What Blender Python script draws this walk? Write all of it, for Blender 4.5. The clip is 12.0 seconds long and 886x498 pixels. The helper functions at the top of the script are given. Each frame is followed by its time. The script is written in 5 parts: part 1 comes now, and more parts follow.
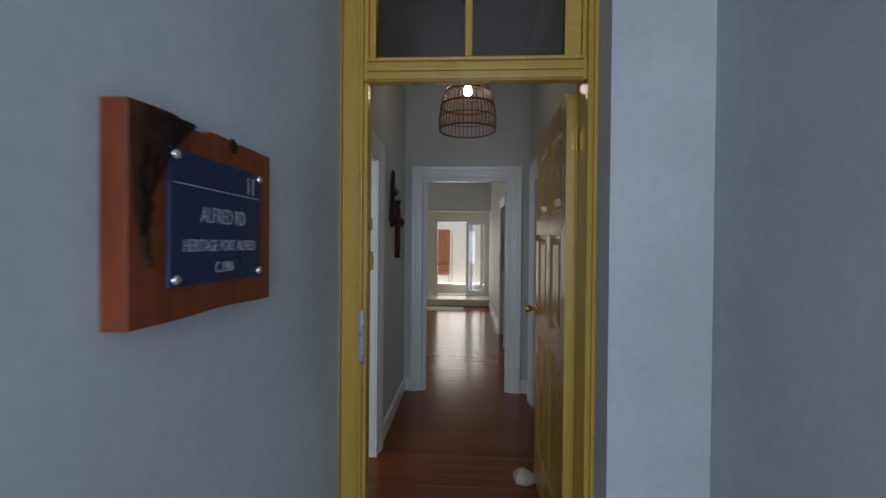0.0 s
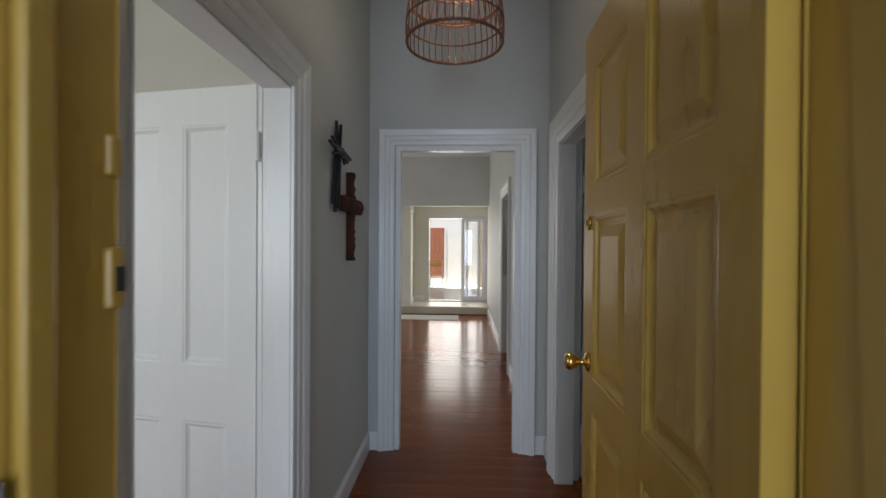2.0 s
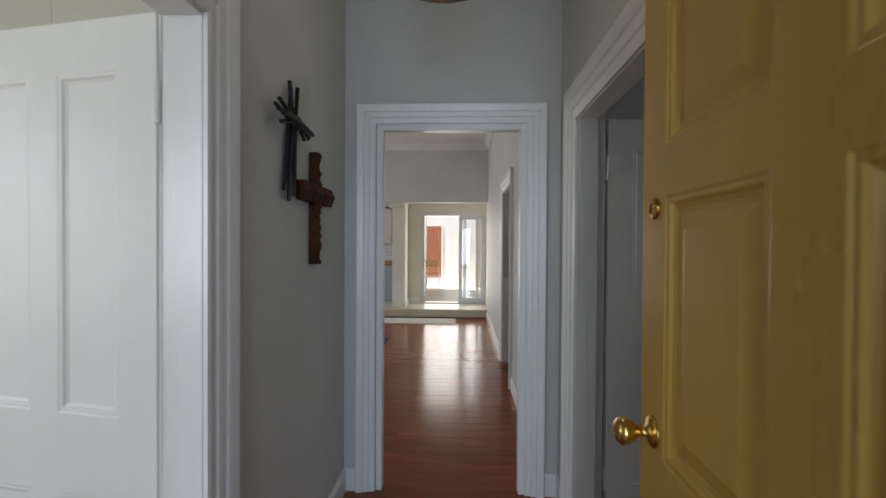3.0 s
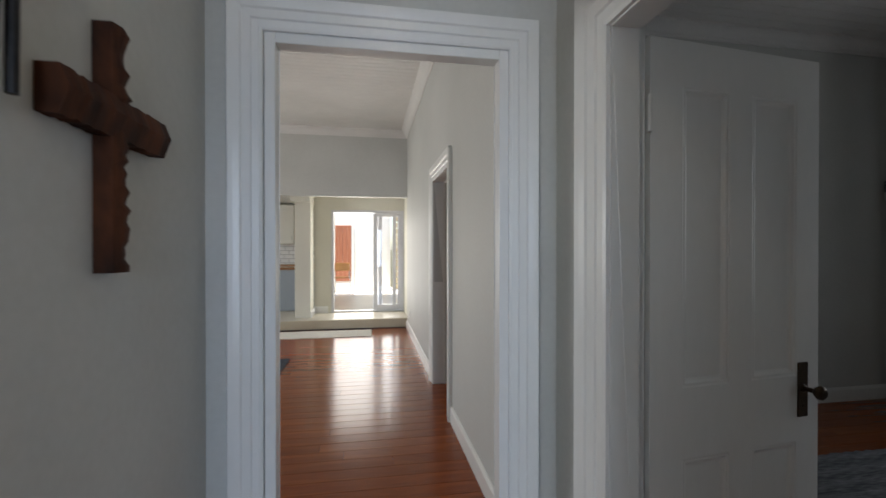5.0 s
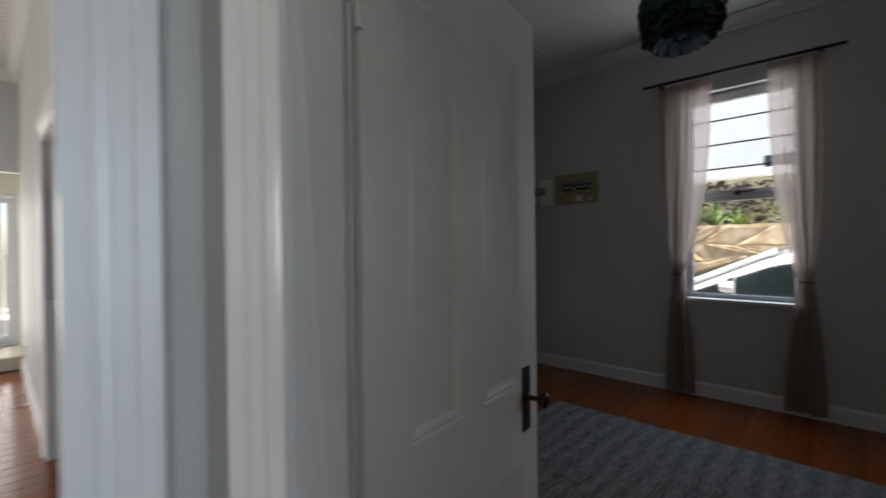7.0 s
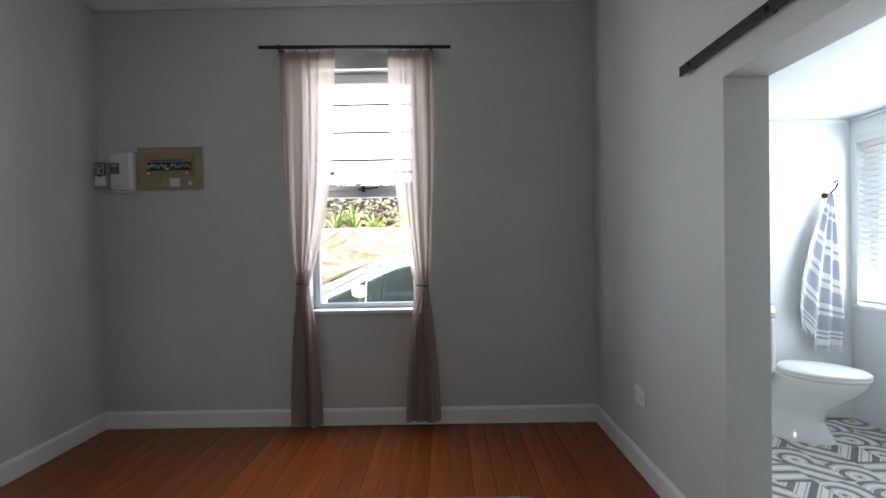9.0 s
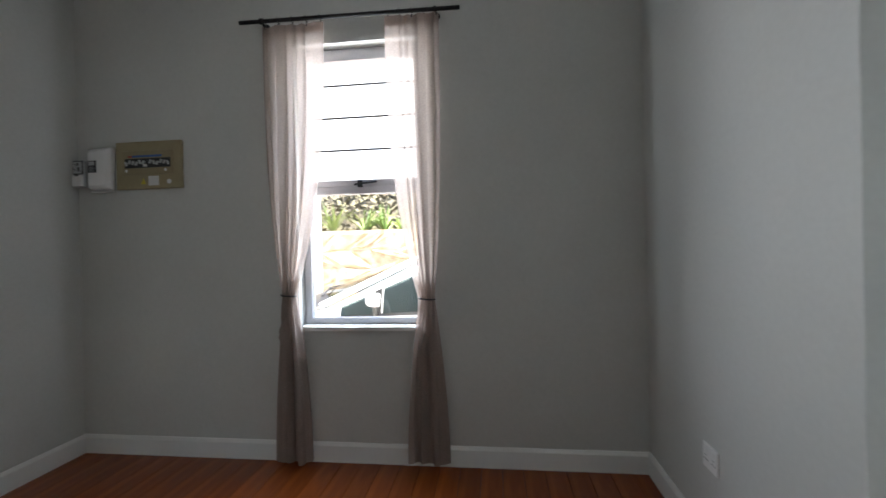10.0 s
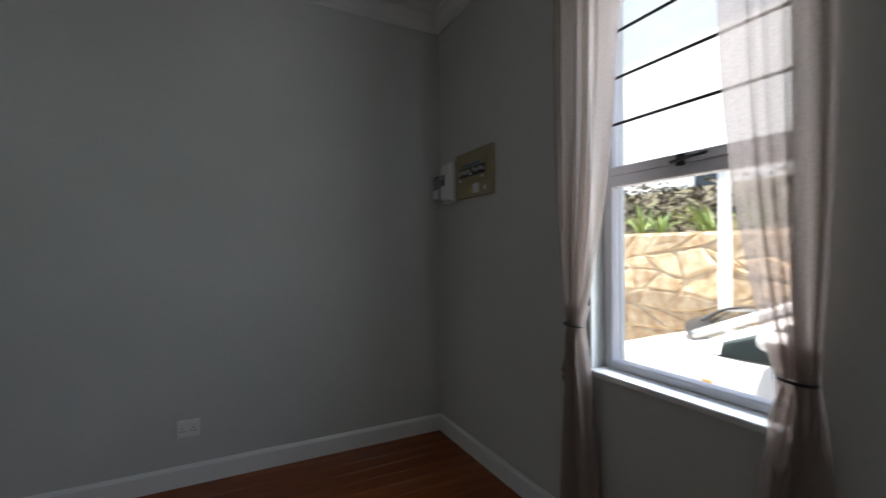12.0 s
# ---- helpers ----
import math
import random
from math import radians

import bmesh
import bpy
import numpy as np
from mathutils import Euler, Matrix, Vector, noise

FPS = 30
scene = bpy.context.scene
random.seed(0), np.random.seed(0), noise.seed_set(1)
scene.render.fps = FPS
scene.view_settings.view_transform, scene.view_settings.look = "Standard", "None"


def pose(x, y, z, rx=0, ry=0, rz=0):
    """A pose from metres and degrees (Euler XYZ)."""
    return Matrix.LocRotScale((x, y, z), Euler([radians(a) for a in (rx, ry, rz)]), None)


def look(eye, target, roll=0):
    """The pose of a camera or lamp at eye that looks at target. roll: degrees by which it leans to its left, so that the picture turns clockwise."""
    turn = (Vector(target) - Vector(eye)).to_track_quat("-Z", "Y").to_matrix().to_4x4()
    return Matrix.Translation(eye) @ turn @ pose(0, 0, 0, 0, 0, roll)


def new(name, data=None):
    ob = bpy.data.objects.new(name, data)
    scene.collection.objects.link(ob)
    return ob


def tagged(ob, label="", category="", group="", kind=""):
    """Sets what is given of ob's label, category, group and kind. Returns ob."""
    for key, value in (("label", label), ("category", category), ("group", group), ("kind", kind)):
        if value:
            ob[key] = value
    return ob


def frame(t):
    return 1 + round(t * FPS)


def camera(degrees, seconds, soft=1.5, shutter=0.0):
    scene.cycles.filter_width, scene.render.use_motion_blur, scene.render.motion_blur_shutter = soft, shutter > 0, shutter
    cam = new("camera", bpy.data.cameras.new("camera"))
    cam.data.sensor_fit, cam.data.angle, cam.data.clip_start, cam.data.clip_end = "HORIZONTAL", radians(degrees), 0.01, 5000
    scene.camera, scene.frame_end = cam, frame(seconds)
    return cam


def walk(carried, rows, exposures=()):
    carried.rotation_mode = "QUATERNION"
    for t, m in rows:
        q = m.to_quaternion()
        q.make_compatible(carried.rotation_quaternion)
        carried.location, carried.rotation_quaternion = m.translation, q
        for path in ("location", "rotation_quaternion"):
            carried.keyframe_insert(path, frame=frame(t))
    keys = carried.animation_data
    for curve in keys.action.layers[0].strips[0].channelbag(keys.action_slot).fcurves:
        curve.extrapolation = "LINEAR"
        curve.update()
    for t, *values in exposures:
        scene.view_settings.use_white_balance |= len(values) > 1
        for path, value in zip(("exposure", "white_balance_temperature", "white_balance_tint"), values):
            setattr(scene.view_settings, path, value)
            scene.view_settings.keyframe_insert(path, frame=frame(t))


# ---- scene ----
cam = camera(91.9, 12.0, shutter=0.4)
PATH = [
    (0, (0.028, -0.032, 1.456), (-0.079, 1.965, 1.436), 0.5),
    (0.5, (0.041, 0.328, 1.471), (-0.062, 2.325, 1.446), 0.4),
    (1, (0.058, 0.646, 1.467), (-0.04, 2.644, 1.443), 0.3),
    (1.5, (0.057, 0.959, 1.463), (-0.039, 2.956, 1.441), 0.4),
    (2, (0.073, 1.253, 1.43), (-0.021, 3.251, 1.413), 0.4),
    (2.5, (0.097, 1.526, 1.431), (0.004, 3.523, 1.412), 0.4),
    (2.7, (0.095, 1.618, 1.431), (0.002, 3.615, 1.409), 0.4),
    (4.5, (0.046, 2.5, 1.427), (0.21, 4.493, 1.414), -0.2),
    (5, (-0.052, 2.688, 1.392), (0.289, 4.659, 1.382), 0.0),
    (5.5, (-0.059, 2.843, 1.359), (0.52, 4.758, 1.35), -0.3),
    (6, (0.033, 3.002, 1.346), (0.87, 4.818, 1.336), -0.5),
    (6.5, (0.17, 3.116, 1.346), (1.278, 4.781, 1.334), -0.6),
    (7, (0.34, 3.248, 1.355), (1.796, 4.618, 1.34), -0.7),
    (7.5, (0.588, 3.362, 1.322), (2.372, 4.267, 1.306), -0.9),
    (7.7, (0.704, 3.403, 1.32), (2.579, 4.1, 1.3), -0.7),
    (9.3, (1.616, 3.237, 1.353), (3.616, 3.227, 1.329), -1.1),
    (9.5, (1.731, 3.185, 1.354), (3.731, 3.191, 1.333), -1.1),
    (10, (2.024, 3.062, 1.36), (4.01, 3.299, 1.347), -1.3),
    (10.5, (2.323, 2.899, 1.392), (4.212, 3.556, 1.384), -1.0),
    (11, (2.597, 2.795, 1.431), (4.299, 3.846, 1.419), -0.9),
    (11.5, (2.852, 2.801, 1.424), (4.235, 4.245, 1.418), -0.7),
    (12, (3.11, 2.843, 1.43), (4.029, 4.619, 1.43), -0.3),
]
EXPOSURES = [(0.0, 0.2), (0.5, 0.4), (1.0, 0.6), (2.0, 0.9), (2.5, 0.95), (4.5, 1.4), (5.5, 1.3), (6.0, 1.15), (6.5, 1.15), (7.0, 1.45), (7.5, 2.2), (7.7, 2.4), (9.3, 3.2), (10.5, 3.2), (11.0, 3.2), (11.5, 2.9), (12.0, 2.1)]
walk(cam, [(t, look(eye, target, roll)) for t, eye, target, roll in PATH], EXPOSURES)

# ---- world, sun, window light ----
world = bpy.data.worlds.new("sky")
scene.world = world
world.use_nodes = True
wn = world.node_tree.nodes
sky = wn.new("ShaderNodeTexSky")
sky.sky_type, sky.sun_disc = "NISHITA", False
SUN_EL, SUN_AZ = radians(77), radians(-140)
sky.sun_elevation, sky.sun_rotation = SUN_EL, SUN_AZ
world.node_tree.links.new(sky.outputs["Color"], wn["Background"].inputs["Color"])
wn["Background"].inputs["Strength"].default_value = 0.125
sun_data = bpy.data.lights.new("sun", "SUN")
sun_data.energy, sun_data.angle, sun_data.color = 4.3, radians(0.6), (1.0, 0.95, 0.86)
sun = new("sun", sun_data)
toward = Vector((math.sin(SUN_AZ) * math.cos(SUN_EL), math.cos(SUN_AZ) * math.cos(SUN_EL), math.sin(SUN_EL)))
sun.matrix_world = look(toward * 40, (0, 0, 0))


def window_light(name, eye, target, w, h, watts, color):
    data = bpy.data.lights.new(name, "AREA")
    data.shape, data.size, data.size_y, data.energy, data.color = "RECTANGLE", w, h, watts, color
    ob = new(name, data)
    ob.matrix_world = look(eye, target)
    return ob


window_light("daylight_slider", (-0.1, 11.10, 1.15), (-0.1, 9, 1.15), 1.3, 1.9, 13, (1.0, 0.96, 0.90))
window_light("daylight_room", (4.70, 3.9, 1.75), (2, 3.9, 1.75), 0.75, 1.75, 4.3, (0.78, 0.88, 1.0))
window_light("daylight_bath", (3.95, 0.31, 1.45), (3.95, 2, 1.45), 1.25, 1.1, 3.0, (0.76, 0.87, 1.0))
window_light("daylight_front_room", (-4.15, 1.5, 1.6), (-1, 1.5, 1.6), 1.5, 1.6, 5, (0.90, 0.95, 1.0))
window_light("daylight_front_room_street", (-2.45, -0.28, 1.6), (-2.45, 2, 1.6), 1.5, 1.4, 24, (0.84, 0.92, 1.0))
window_light("daylight_living", (-4.55, 7.6, 1.6), (0, 7.6, 1.6), 2.4, 1.5, 31, (0.94, 0.96, 0.98))
# added fill for the kitchen end, set in an unseen opening
window_light("fill_kitchen", (-4.55, 12.0, 1.7), (-2, 12.0, 1.7), 1.2, 1.0, 9, (1.0, 0.98, 0.95))
window_light("daylight_porch", (0.2, -2.1, 1.6), (0.2, 2, 1.6), 1.3, 2.4, 42, (0.61, 0.75, 1.0))


# ---- materials ----
def mat(name, rough=0.5, metal=0.0):
    m = bpy.data.materials.new(name)
    m.use_nodes = True
    b = m.node_tree.nodes["Principled BSDF"]
    b.inputs["Roughness"].default_value, b.inputs["Metallic"].default_value = rough, metal
    return m, m.node_tree.nodes, m.node_tree.links, b


def surface(name, dark, light, scale=3.0, rough=0.5, metal=0.0, bump=0.1, grain=60.0, stretch=(1, 1, 1), vary=0.0, rough_vary=0.12, spec=0.5):
    """Paint, plaster, wood and metal: two colours mixed by a broad and a fine noise, with fine relief."""
    m, n, l, b = mat(name, rough, metal)
    co, mp = n.new("ShaderNodeTexCoord"), n.new("ShaderNodeMapping")
    mp.inputs["Scale"].default_value = stretch
    l.new(co.outputs["Object"], mp.inputs["Vector"])
    broad, fine = n.new("ShaderNodeTexNoise"), n.new("ShaderNodeTexNoise")
    for t, s, d in ((broad, scale, 5.0), (fine, grain, 3.0)):
        t.inputs["Scale"].default_value, t.inputs["Detail"].default_value = s, d
        l.new(mp.outputs["Vector"], t.inputs["Vector"])
    add = n.new("ShaderNodeMath")
    add.operation = "MULTIPLY_ADD"
    add.inputs[1].default_value = 0.35
    l.new(fine.outputs["Fac"], add.inputs[0])
    l.new(broad.outputs["Fac"], add.inputs[2])
    ramp = n.new("ShaderNodeValToRGB")
    ramp.color_ramp.elements[0].position, ramp.color_ramp.elements[1].position = 0.45, 0.92
    ramp.color_ramp.elements[0].color, ramp.color_ramp.elements[1].color = (*dark, 1), (*light, 1)
    l.new(add.outputs[0], ramp.inputs["Fac"])
    last = ramp.outputs["Color"]
    if vary:
        info, hsv, rng = n.new("ShaderNodeObjectInfo"), n.new("ShaderNodeHueSaturation"), n.new("ShaderNodeMapRange")
        rng.inputs["To Min"].default_value, rng.inputs["To Max"].default_value = 1 - vary, 1 + vary
        l.new(info.outputs["Random"], rng.inputs["Value"])
        l.new(rng.outputs["Result"], hsv.inputs["Value"])
        l.new(last, hsv.inputs["Color"])
        last = hsv.outputs["Color"]
    l.new(last, b.inputs["Base Color"])
    rr = n.new("ShaderNodeMapRange")
    rr.inputs["To Min"].default_value, rr.inputs["To Max"].default_value = max(0.03, rough - rough_vary), min(1, rough + rough_vary)
    l.new(broad.outputs["Fac"], rr.inputs["Value"])
    l.new(rr.outputs["Result"], b.inputs["Roughness"])
    b.inputs["Specular IOR Level"].default_value = spec
    if bump:
        bp = n.new("ShaderNodeBump")
        bp.inputs["Strength"].default_value, bp.inputs["Distance"].default_value = bump, 0.004
        l.new(add.outputs[0], bp.inputs["Height"])
        l.new(bp.outputs["Normal"], b.inputs["Normal"])
    return m


PAINT = surface("grey_green_wall_paint", (0.507, 0.511, 0.480), (0.601, 0.604, 0.573), 0.9, 0.6, bump=0.12, grain=45)
CREAM = surface("cream_wall_paint", (0.62, 0.60, 0.50), (0.72, 0.70, 0.61), 0.9, 0.6, bump=0.1, grain=45)
PORCH = surface("porch_plaster", (0.42, 0.43, 0.43), (0.57, 0.58, 0.58), 1.3, 0.75, bump=0.35, grain=30)
WHITE = surface("white_gloss_paint", (0.74, 0.74, 0.71), (0.80, 0.80, 0.77), 2.0, 0.3, bump=0.06, grain=40, stretch=(1, 1, 0.4), rough_vary=0.04)
CEIL = surface("ceiling_white_paint", (0.66, 0.65, 0.62), (0.76, 0.75, 0.72), 1.5, 0.5, bump=0.1)
YELLOW = surface("yellow_enamel", (0.46, 0.27, 0.045), (0.60, 0.37, 0.075), 3.0, 0.28, bump=0.16, grain=25, stretch=(1, 1, 0.25))
BATHWHITE = surface("bathroom_white_paint", (0.72, 0.74, 0.74), (0.80, 0.82, 0.82), 1.0, 0.5, bump=0.08)
CERAMIC = surface("glazed_ceramic", (0.80, 0.80, 0.78), (0.86, 0.86, 0.84), 1.0, 0.08, bump=0.0, rough_vary=0.03)
PLASTIC = surface("white_plastic", (0.72, 0.72, 0.70), (0.80, 0.80, 0.78), 4.0, 0.35, bump=0.0)
GREYPLASTIC = surface("grey_plastic", (0.40, 0.41, 0.41), (0.52, 0.53, 0.53), 6.0, 0.4, bump=0.0)
TAN = surface("tan_enamel_steel", (0.30, 0.25, 0.14), (0.37, 0.31, 0.18), 5.0, 0.4, bump=0.05)
TANDARK = surface("tan_cover_plate", (0.27, 0.22, 0.12), (0.33, 0.27, 0.155), 5.0, 0.35, bump=0.05)
BLACK = surface("black_plastic", (0.012, 0.012, 0.013), (0.03, 0.03, 0.03), 8.0, 0.4, bump=0.05)
IRON = surface("black_wrought_iron", (0.008, 0.008, 0.009), (0.035, 0.032, 0.03), 20.0, 0.45, 0.6, bump=0.3)
STEEL = surface("worn_steel", (0.22, 0.23, 0.24), (0.50, 0.50, 0.50), 30.0, 0.35, 1.0, bump=0.2)
CHROME = surface("polished_steel", (0.72, 0.72, 0.72), (0.82, 0.82, 0.82), 8.0, 0.15, 1.0, bump=0.0, rough_vary=0.05)
BRASS = surface("polished_brass", (0.55, 0.32, 0.06), (0.78, 0.50, 0.13), 8.0, 0.2, 1.0, bump=0.05)
BRONZE = surface("dark_bronze", (0.03, 0.02, 0.014), (0.09, 0.06, 0.035), 20.0, 0.4, 0.8, bump=0.2)
BARK = surface("dark_bark", (0.010, 0.005, 0.003), (0.060, 0.026, 0.014), 14.0, 0.85, bump=1.0, grain=70, spec=0.12)
REDWOOD = surface("red_heart_wood", (0.11, 0.022, 0.008), (0.26, 0.062, 0.02), 4.0, 0.38, bump=0.15, grain=30, stretch=(3, 6, 0.6), spec=0.28)
CROSSWOOD = surface("rough_sawn_cross_wood", (0.014, 0.007, 0.005), (0.115, 0.038, 0.015), 9.0, 0.75, bump=1.0, grain=50, stretch=(1, 2.0, 0.5), spec=0.2)
NAVY = surface("navy_sign_plate", (0.008, 0.020, 0.075), (0.011, 0.027, 0.095), 3.0, 0.3, bump=0.0)
SILVER = surface("silver_lettering", (0.30, 0.34, 0.40), (0.40, 0.44, 0.50), 10.0, 0.4, bump=0.0)
RATTAN = surface("brown_rattan", (0.09, 0.030, 0.011), (0.21, 0.075, 0.026), 30.0, 0.5, bump=0.3)
PETAL = surface("dark_teal_shell", (0.006, 0.016, 0.02), (0.03, 0.06, 0.07), 12.0, 0.3, bump=0.1)
PETALPALE = surface("pale_blue_shell", (0.16, 0.26, 0.29), (0.30, 0.42, 0.46), 12.0, 0.3, bump=0.1)
ALU = surface("white_aluminium_frame", (0.62, 0.62, 0.64), (0.72, 0.72, 0.74), 3.0, 0.35, bump=0.0)
GREYFRAME = surface("grey_painted_window_frame", (0.62, 0.61, 0.64), (0.72, 0.71, 0.74), 3.0, 0.4, bump=0.05)
CONCRETE = surface("pale_concrete", (0.36, 0.33, 0.29), (0.50, 0.47, 0.42), 2.5, 0.85, bump=0.4)
PATIO = surface("patio_paving", (0.68, 0.65, 0.59), (0.80, 0.77, 0.71), 2.5, 0.85, bump=0.4)
WHITEWALL = surface("whitewashed_wall", (0.76, 0.75, 0.72), (0.84, 0.83, 0.80), 1.5, 0.8, bump=0.4)
EARTH = surface("earth_and_grass", (0.05, 0.04, 0.02), (0.12, 0.11, 0.05), 1.2, 0.95, bump=1.0)
KFLOOR = surface("pale_kitchen_screed", (0.46, 0.42, 0.34), (0.58, 0.54, 0.45), 2.0, 0.35, bump=0.05)
STEPFACE = surface("beige_step_paint", (0.42, 0.36, 0.26), (0.52, 0.46, 0.34), 2.0, 0.55, bump=0.1)
KCAB = surface("cream_cabinet_lacquer", (0.62, 0.60, 0.54), (0.72, 0.70, 0.64), 1.0, 0.35, bump=0.0)
KBLUE = surface("blue_grey_cabinet_lacquer", (0.30, 0.34, 0.38), (0.38, 0.42, 0.46), 1.0, 0.35, bump=0.0)
BUTCHER = surface("oiled_wood_worktop", (0.22, 0.10, 0.04), (0.42, 0.22, 0.09), 3.0, 0.35, bump=0.05, stretch=(0.5, 6, 6))
TOWEL_G = surface("grey_cotton", (0.34, 0.35, 0.40), (0.44, 0.45, 0.50), 8.0, 0.95, bump=0.8, grain=180)
TOWEL_W = surface("white_cotton", (0.66, 0.66, 0.66), (0.78, 0.78, 0.78), 8.0, 0.95, bump=0.8, grain=180)
CARPAINT = surface("white_car_paint", (0.74, 0.74, 0.74), (0.80, 0.80, 0.80), 1.0, 0.15, bump=0.0, rough_vary=0.04)
RUBBER = surface("black_rubber", (0.01, 0.01, 0.01), (0.025, 0.025, 0.025), 10.0, 0.8, bump=0.2)
DOORWOOD = surface("stained_board_door", (0.26, 0.085, 0.045), (0.46, 0.19, 0.11), 4.0, 0.5, bump=0.3, stretch=(6, 6, 0.5))
STONE = surface("warm_sandstone", (0.36, 0.22, 0.11), (0.62, 0.52, 0.36), 7.0, 0.9, bump=1.0, grain=30, vary=0.22)
MORTAR = surface("pale_mortar", (0.42, 0.31, 0.19), (0.60, 0.50, 0.35), 7.0, 0.95, bump=0.6)
LEAF = surface("strap_leaf_green", (0.07, 0.13, 0.02), (0.17, 0.25, 0.06), 6.0, 0.5, bump=0.1, vary=0.3)
LEAFDARK = surface("dry_brown_undergrowth", (0.030, 0.028, 0.014), (0.11, 0.085, 0.05), 6.0, 0.6, bump=0.1)
TIMBER = surface("weathered_timber", (0.34, 0.27, 0.17), (0.50, 0.42, 0.28), 5.0, 0.7, bump=0.3, stretch=(1, 6, 6))
ORANGEWOOD = surface("orange_ply_seat", (0.55, 0.26, 0.08), (0.70, 0.38, 0.14), 4.0, 0.35, bump=0.05)
PAPER = surface("white_sticker", (0.66, 0.66, 0.66), (0.74, 0.74, 0.74), 5.0, 0.6, bump=0.0)
YELLOWSTICK = surface("yellow_sticker", (0.55, 0.45, 0.04), (0.65, 0.52, 0.05), 5.0, 0.6, bump=0.0)
REDSTRIP = surface("red_strip", (0.35, 0.05, 0.04), (0.45, 0.07, 0.05), 5.0, 0.5, bump=0.0)
BLUESTRIP = surface("blue_strip", (0.04, 0.10, 0.30), (0.06, 0.14, 0.38), 5.0, 0.5, bump=0.0)


def floorboards():
    m = surface("red_brown_floorboard", (0.170, 0.037, 0.008), (0.32, 0.083, 0.018), 1.6, 0.19, bump=0.14, grain=14, stretch=(0.5, 3.5, 1.0), vary=0.10, rough_vary=0.07, spec=0.32)
    return m


def rug_material(name, a, b_, stretch, way, bands, waves=0.45):
    m, n, l, b = mat(name, 0.95)
    co, w, nz, mix, ramp = n.new("ShaderNodeTexCoord"), n.new("ShaderNodeTexWave"), n.new("ShaderNodeTexNoise"), n.new("ShaderNodeMath"), n.new("ShaderNodeValToRGB")
    mp = n.new("ShaderNodeMapping")
    mp.inputs["Scale"].default_value = stretch
    w.bands_direction = way
    w.inputs["Scale"].default_value, w.inputs["Distortion"].default_value, w.inputs["Detail"].default_value = bands, 4, 3
    l.new(co.outputs["Object"], w.inputs["Vector"])
    l.new(co.outputs["Object"], mp.inputs["Vector"])
    l.new(mp.outputs["Vector"], nz.inputs["Vector"])
    nz.inputs["Scale"].default_value, nz.inputs["Detail"].default_value = 2.2, 6
    mix.operation = "MULTIPLY_ADD"
    mix.inputs[1].default_value = waves
    l.new(w.outputs["Fac"], mix.inputs[0])
    l.new(nz.outputs["Fac"], mix.inputs[2])
    ramp.color_ramp.elements[0].position, ramp.color_ramp.elements[1].position = 0.4, 0.95
    ramp.color_ramp.elements[0].color, ramp.color_ramp.elements[1].color = (*a, 1), (*b_, 1)
    l.new(mix.outputs[0], ramp.inputs["Fac"])
    l.new(ramp.outputs["Color"], b.inputs["Base Color"])
    bp = n.new("ShaderNodeBump")
    bp.inputs["Strength"].default_value, bp.inputs["Distance"].default_value = 0.9, 0.006
    l.new(mix.outputs[0], bp.inputs["Height"])
    l.new(bp.outputs["Normal"], b.inputs["Normal"])
    b.inputs["Specular IOR Level"].default_value = 0.1
    return m


def sheer(name, color, see, tint, through_color):
    """Thin cloth: part of the light goes straight through, part is scattered through it."""
    m, n, l, b = mat(name, 0.9)
    out = n["Material Output"]
    tr, tl, mix1, mix2 = n.new("ShaderNodeBsdfTransparent"), n.new("ShaderNodeBsdfTranslucent"), n.new("ShaderNodeMixShader"), n.new("ShaderNodeMixShader")
    weave, co, ramp = n.new("ShaderNodeTexNoise"), n.new("ShaderNodeTexCoord"), n.new("ShaderNodeMapRange")
    weave.inputs["Scale"].default_value = 140
    l.new(co.outputs["Object"], weave.inputs["Vector"])
    ramp.inputs["To Min"].default_value, ramp.inputs["To Max"].default_value = see - 0.15, see + 0.15
    l.new(weave.outputs["Fac"], ramp.inputs["Value"])
    b.inputs["Base Color"].default_value = (*color, 1)
    tl.inputs["Color"].default_value = (*through_color, 1)
    tr.inputs["Color"].default_value = (*tint, 1)
    mix1.inputs[0].default_value = 0.5
    l.new(b.outputs[0], mix1.inputs[1])
    l.new(tl.outputs[0], mix1.inputs[2])
    l.new(ramp.outputs["Result"], mix2.inputs[0])
    l.new(mix1.outputs[0], mix2.inputs[1])
    l.new(tr.outputs[0], mix2.inputs[2])
    l.new(mix2.outputs[0], out.inputs["Surface"])
    return m


def glass(name, tint=(1, 1, 1), gloss=0.08):
    m, n, l, b = mat(name, 0.02)
    out = n["Material Output"]
    tr, gl, mix, lw = n.new("ShaderNodeBsdfTransparent"), n.new("ShaderNodeBsdfGlossy"), n.new("ShaderNodeMixShader"), n.new("ShaderNodeLayerWeight")
    fr, power = n.new("ShaderNodeMath"), n.new("ShaderNodeMath")
    power.operation, fr.operation = "POWER", "MULTIPLY_ADD"
    power.inputs[1].default_value, fr.inputs[1].default_value, fr.inputs[2].default_value = 5.0, 0.9, 0.04
    lw.inputs["Blend"].default_value = 0.5
    l.new(lw.outputs["Facing"], power.inputs[0])
    l.new(power.outputs[0], fr.inputs[0])
    tr.inputs["Color"].default_value = (*tint, 1)
    gl.inputs["Roughness"].default_value = gloss * 0.2
    l.new(fr.outputs[0], mix.inputs[0])
    l.new(tr.outputs[0], mix.inputs[1])
    l.new(gl.outputs[0], mix.inputs[2])
    l.new(mix.outputs[0], out.inputs["Surface"])
    return m


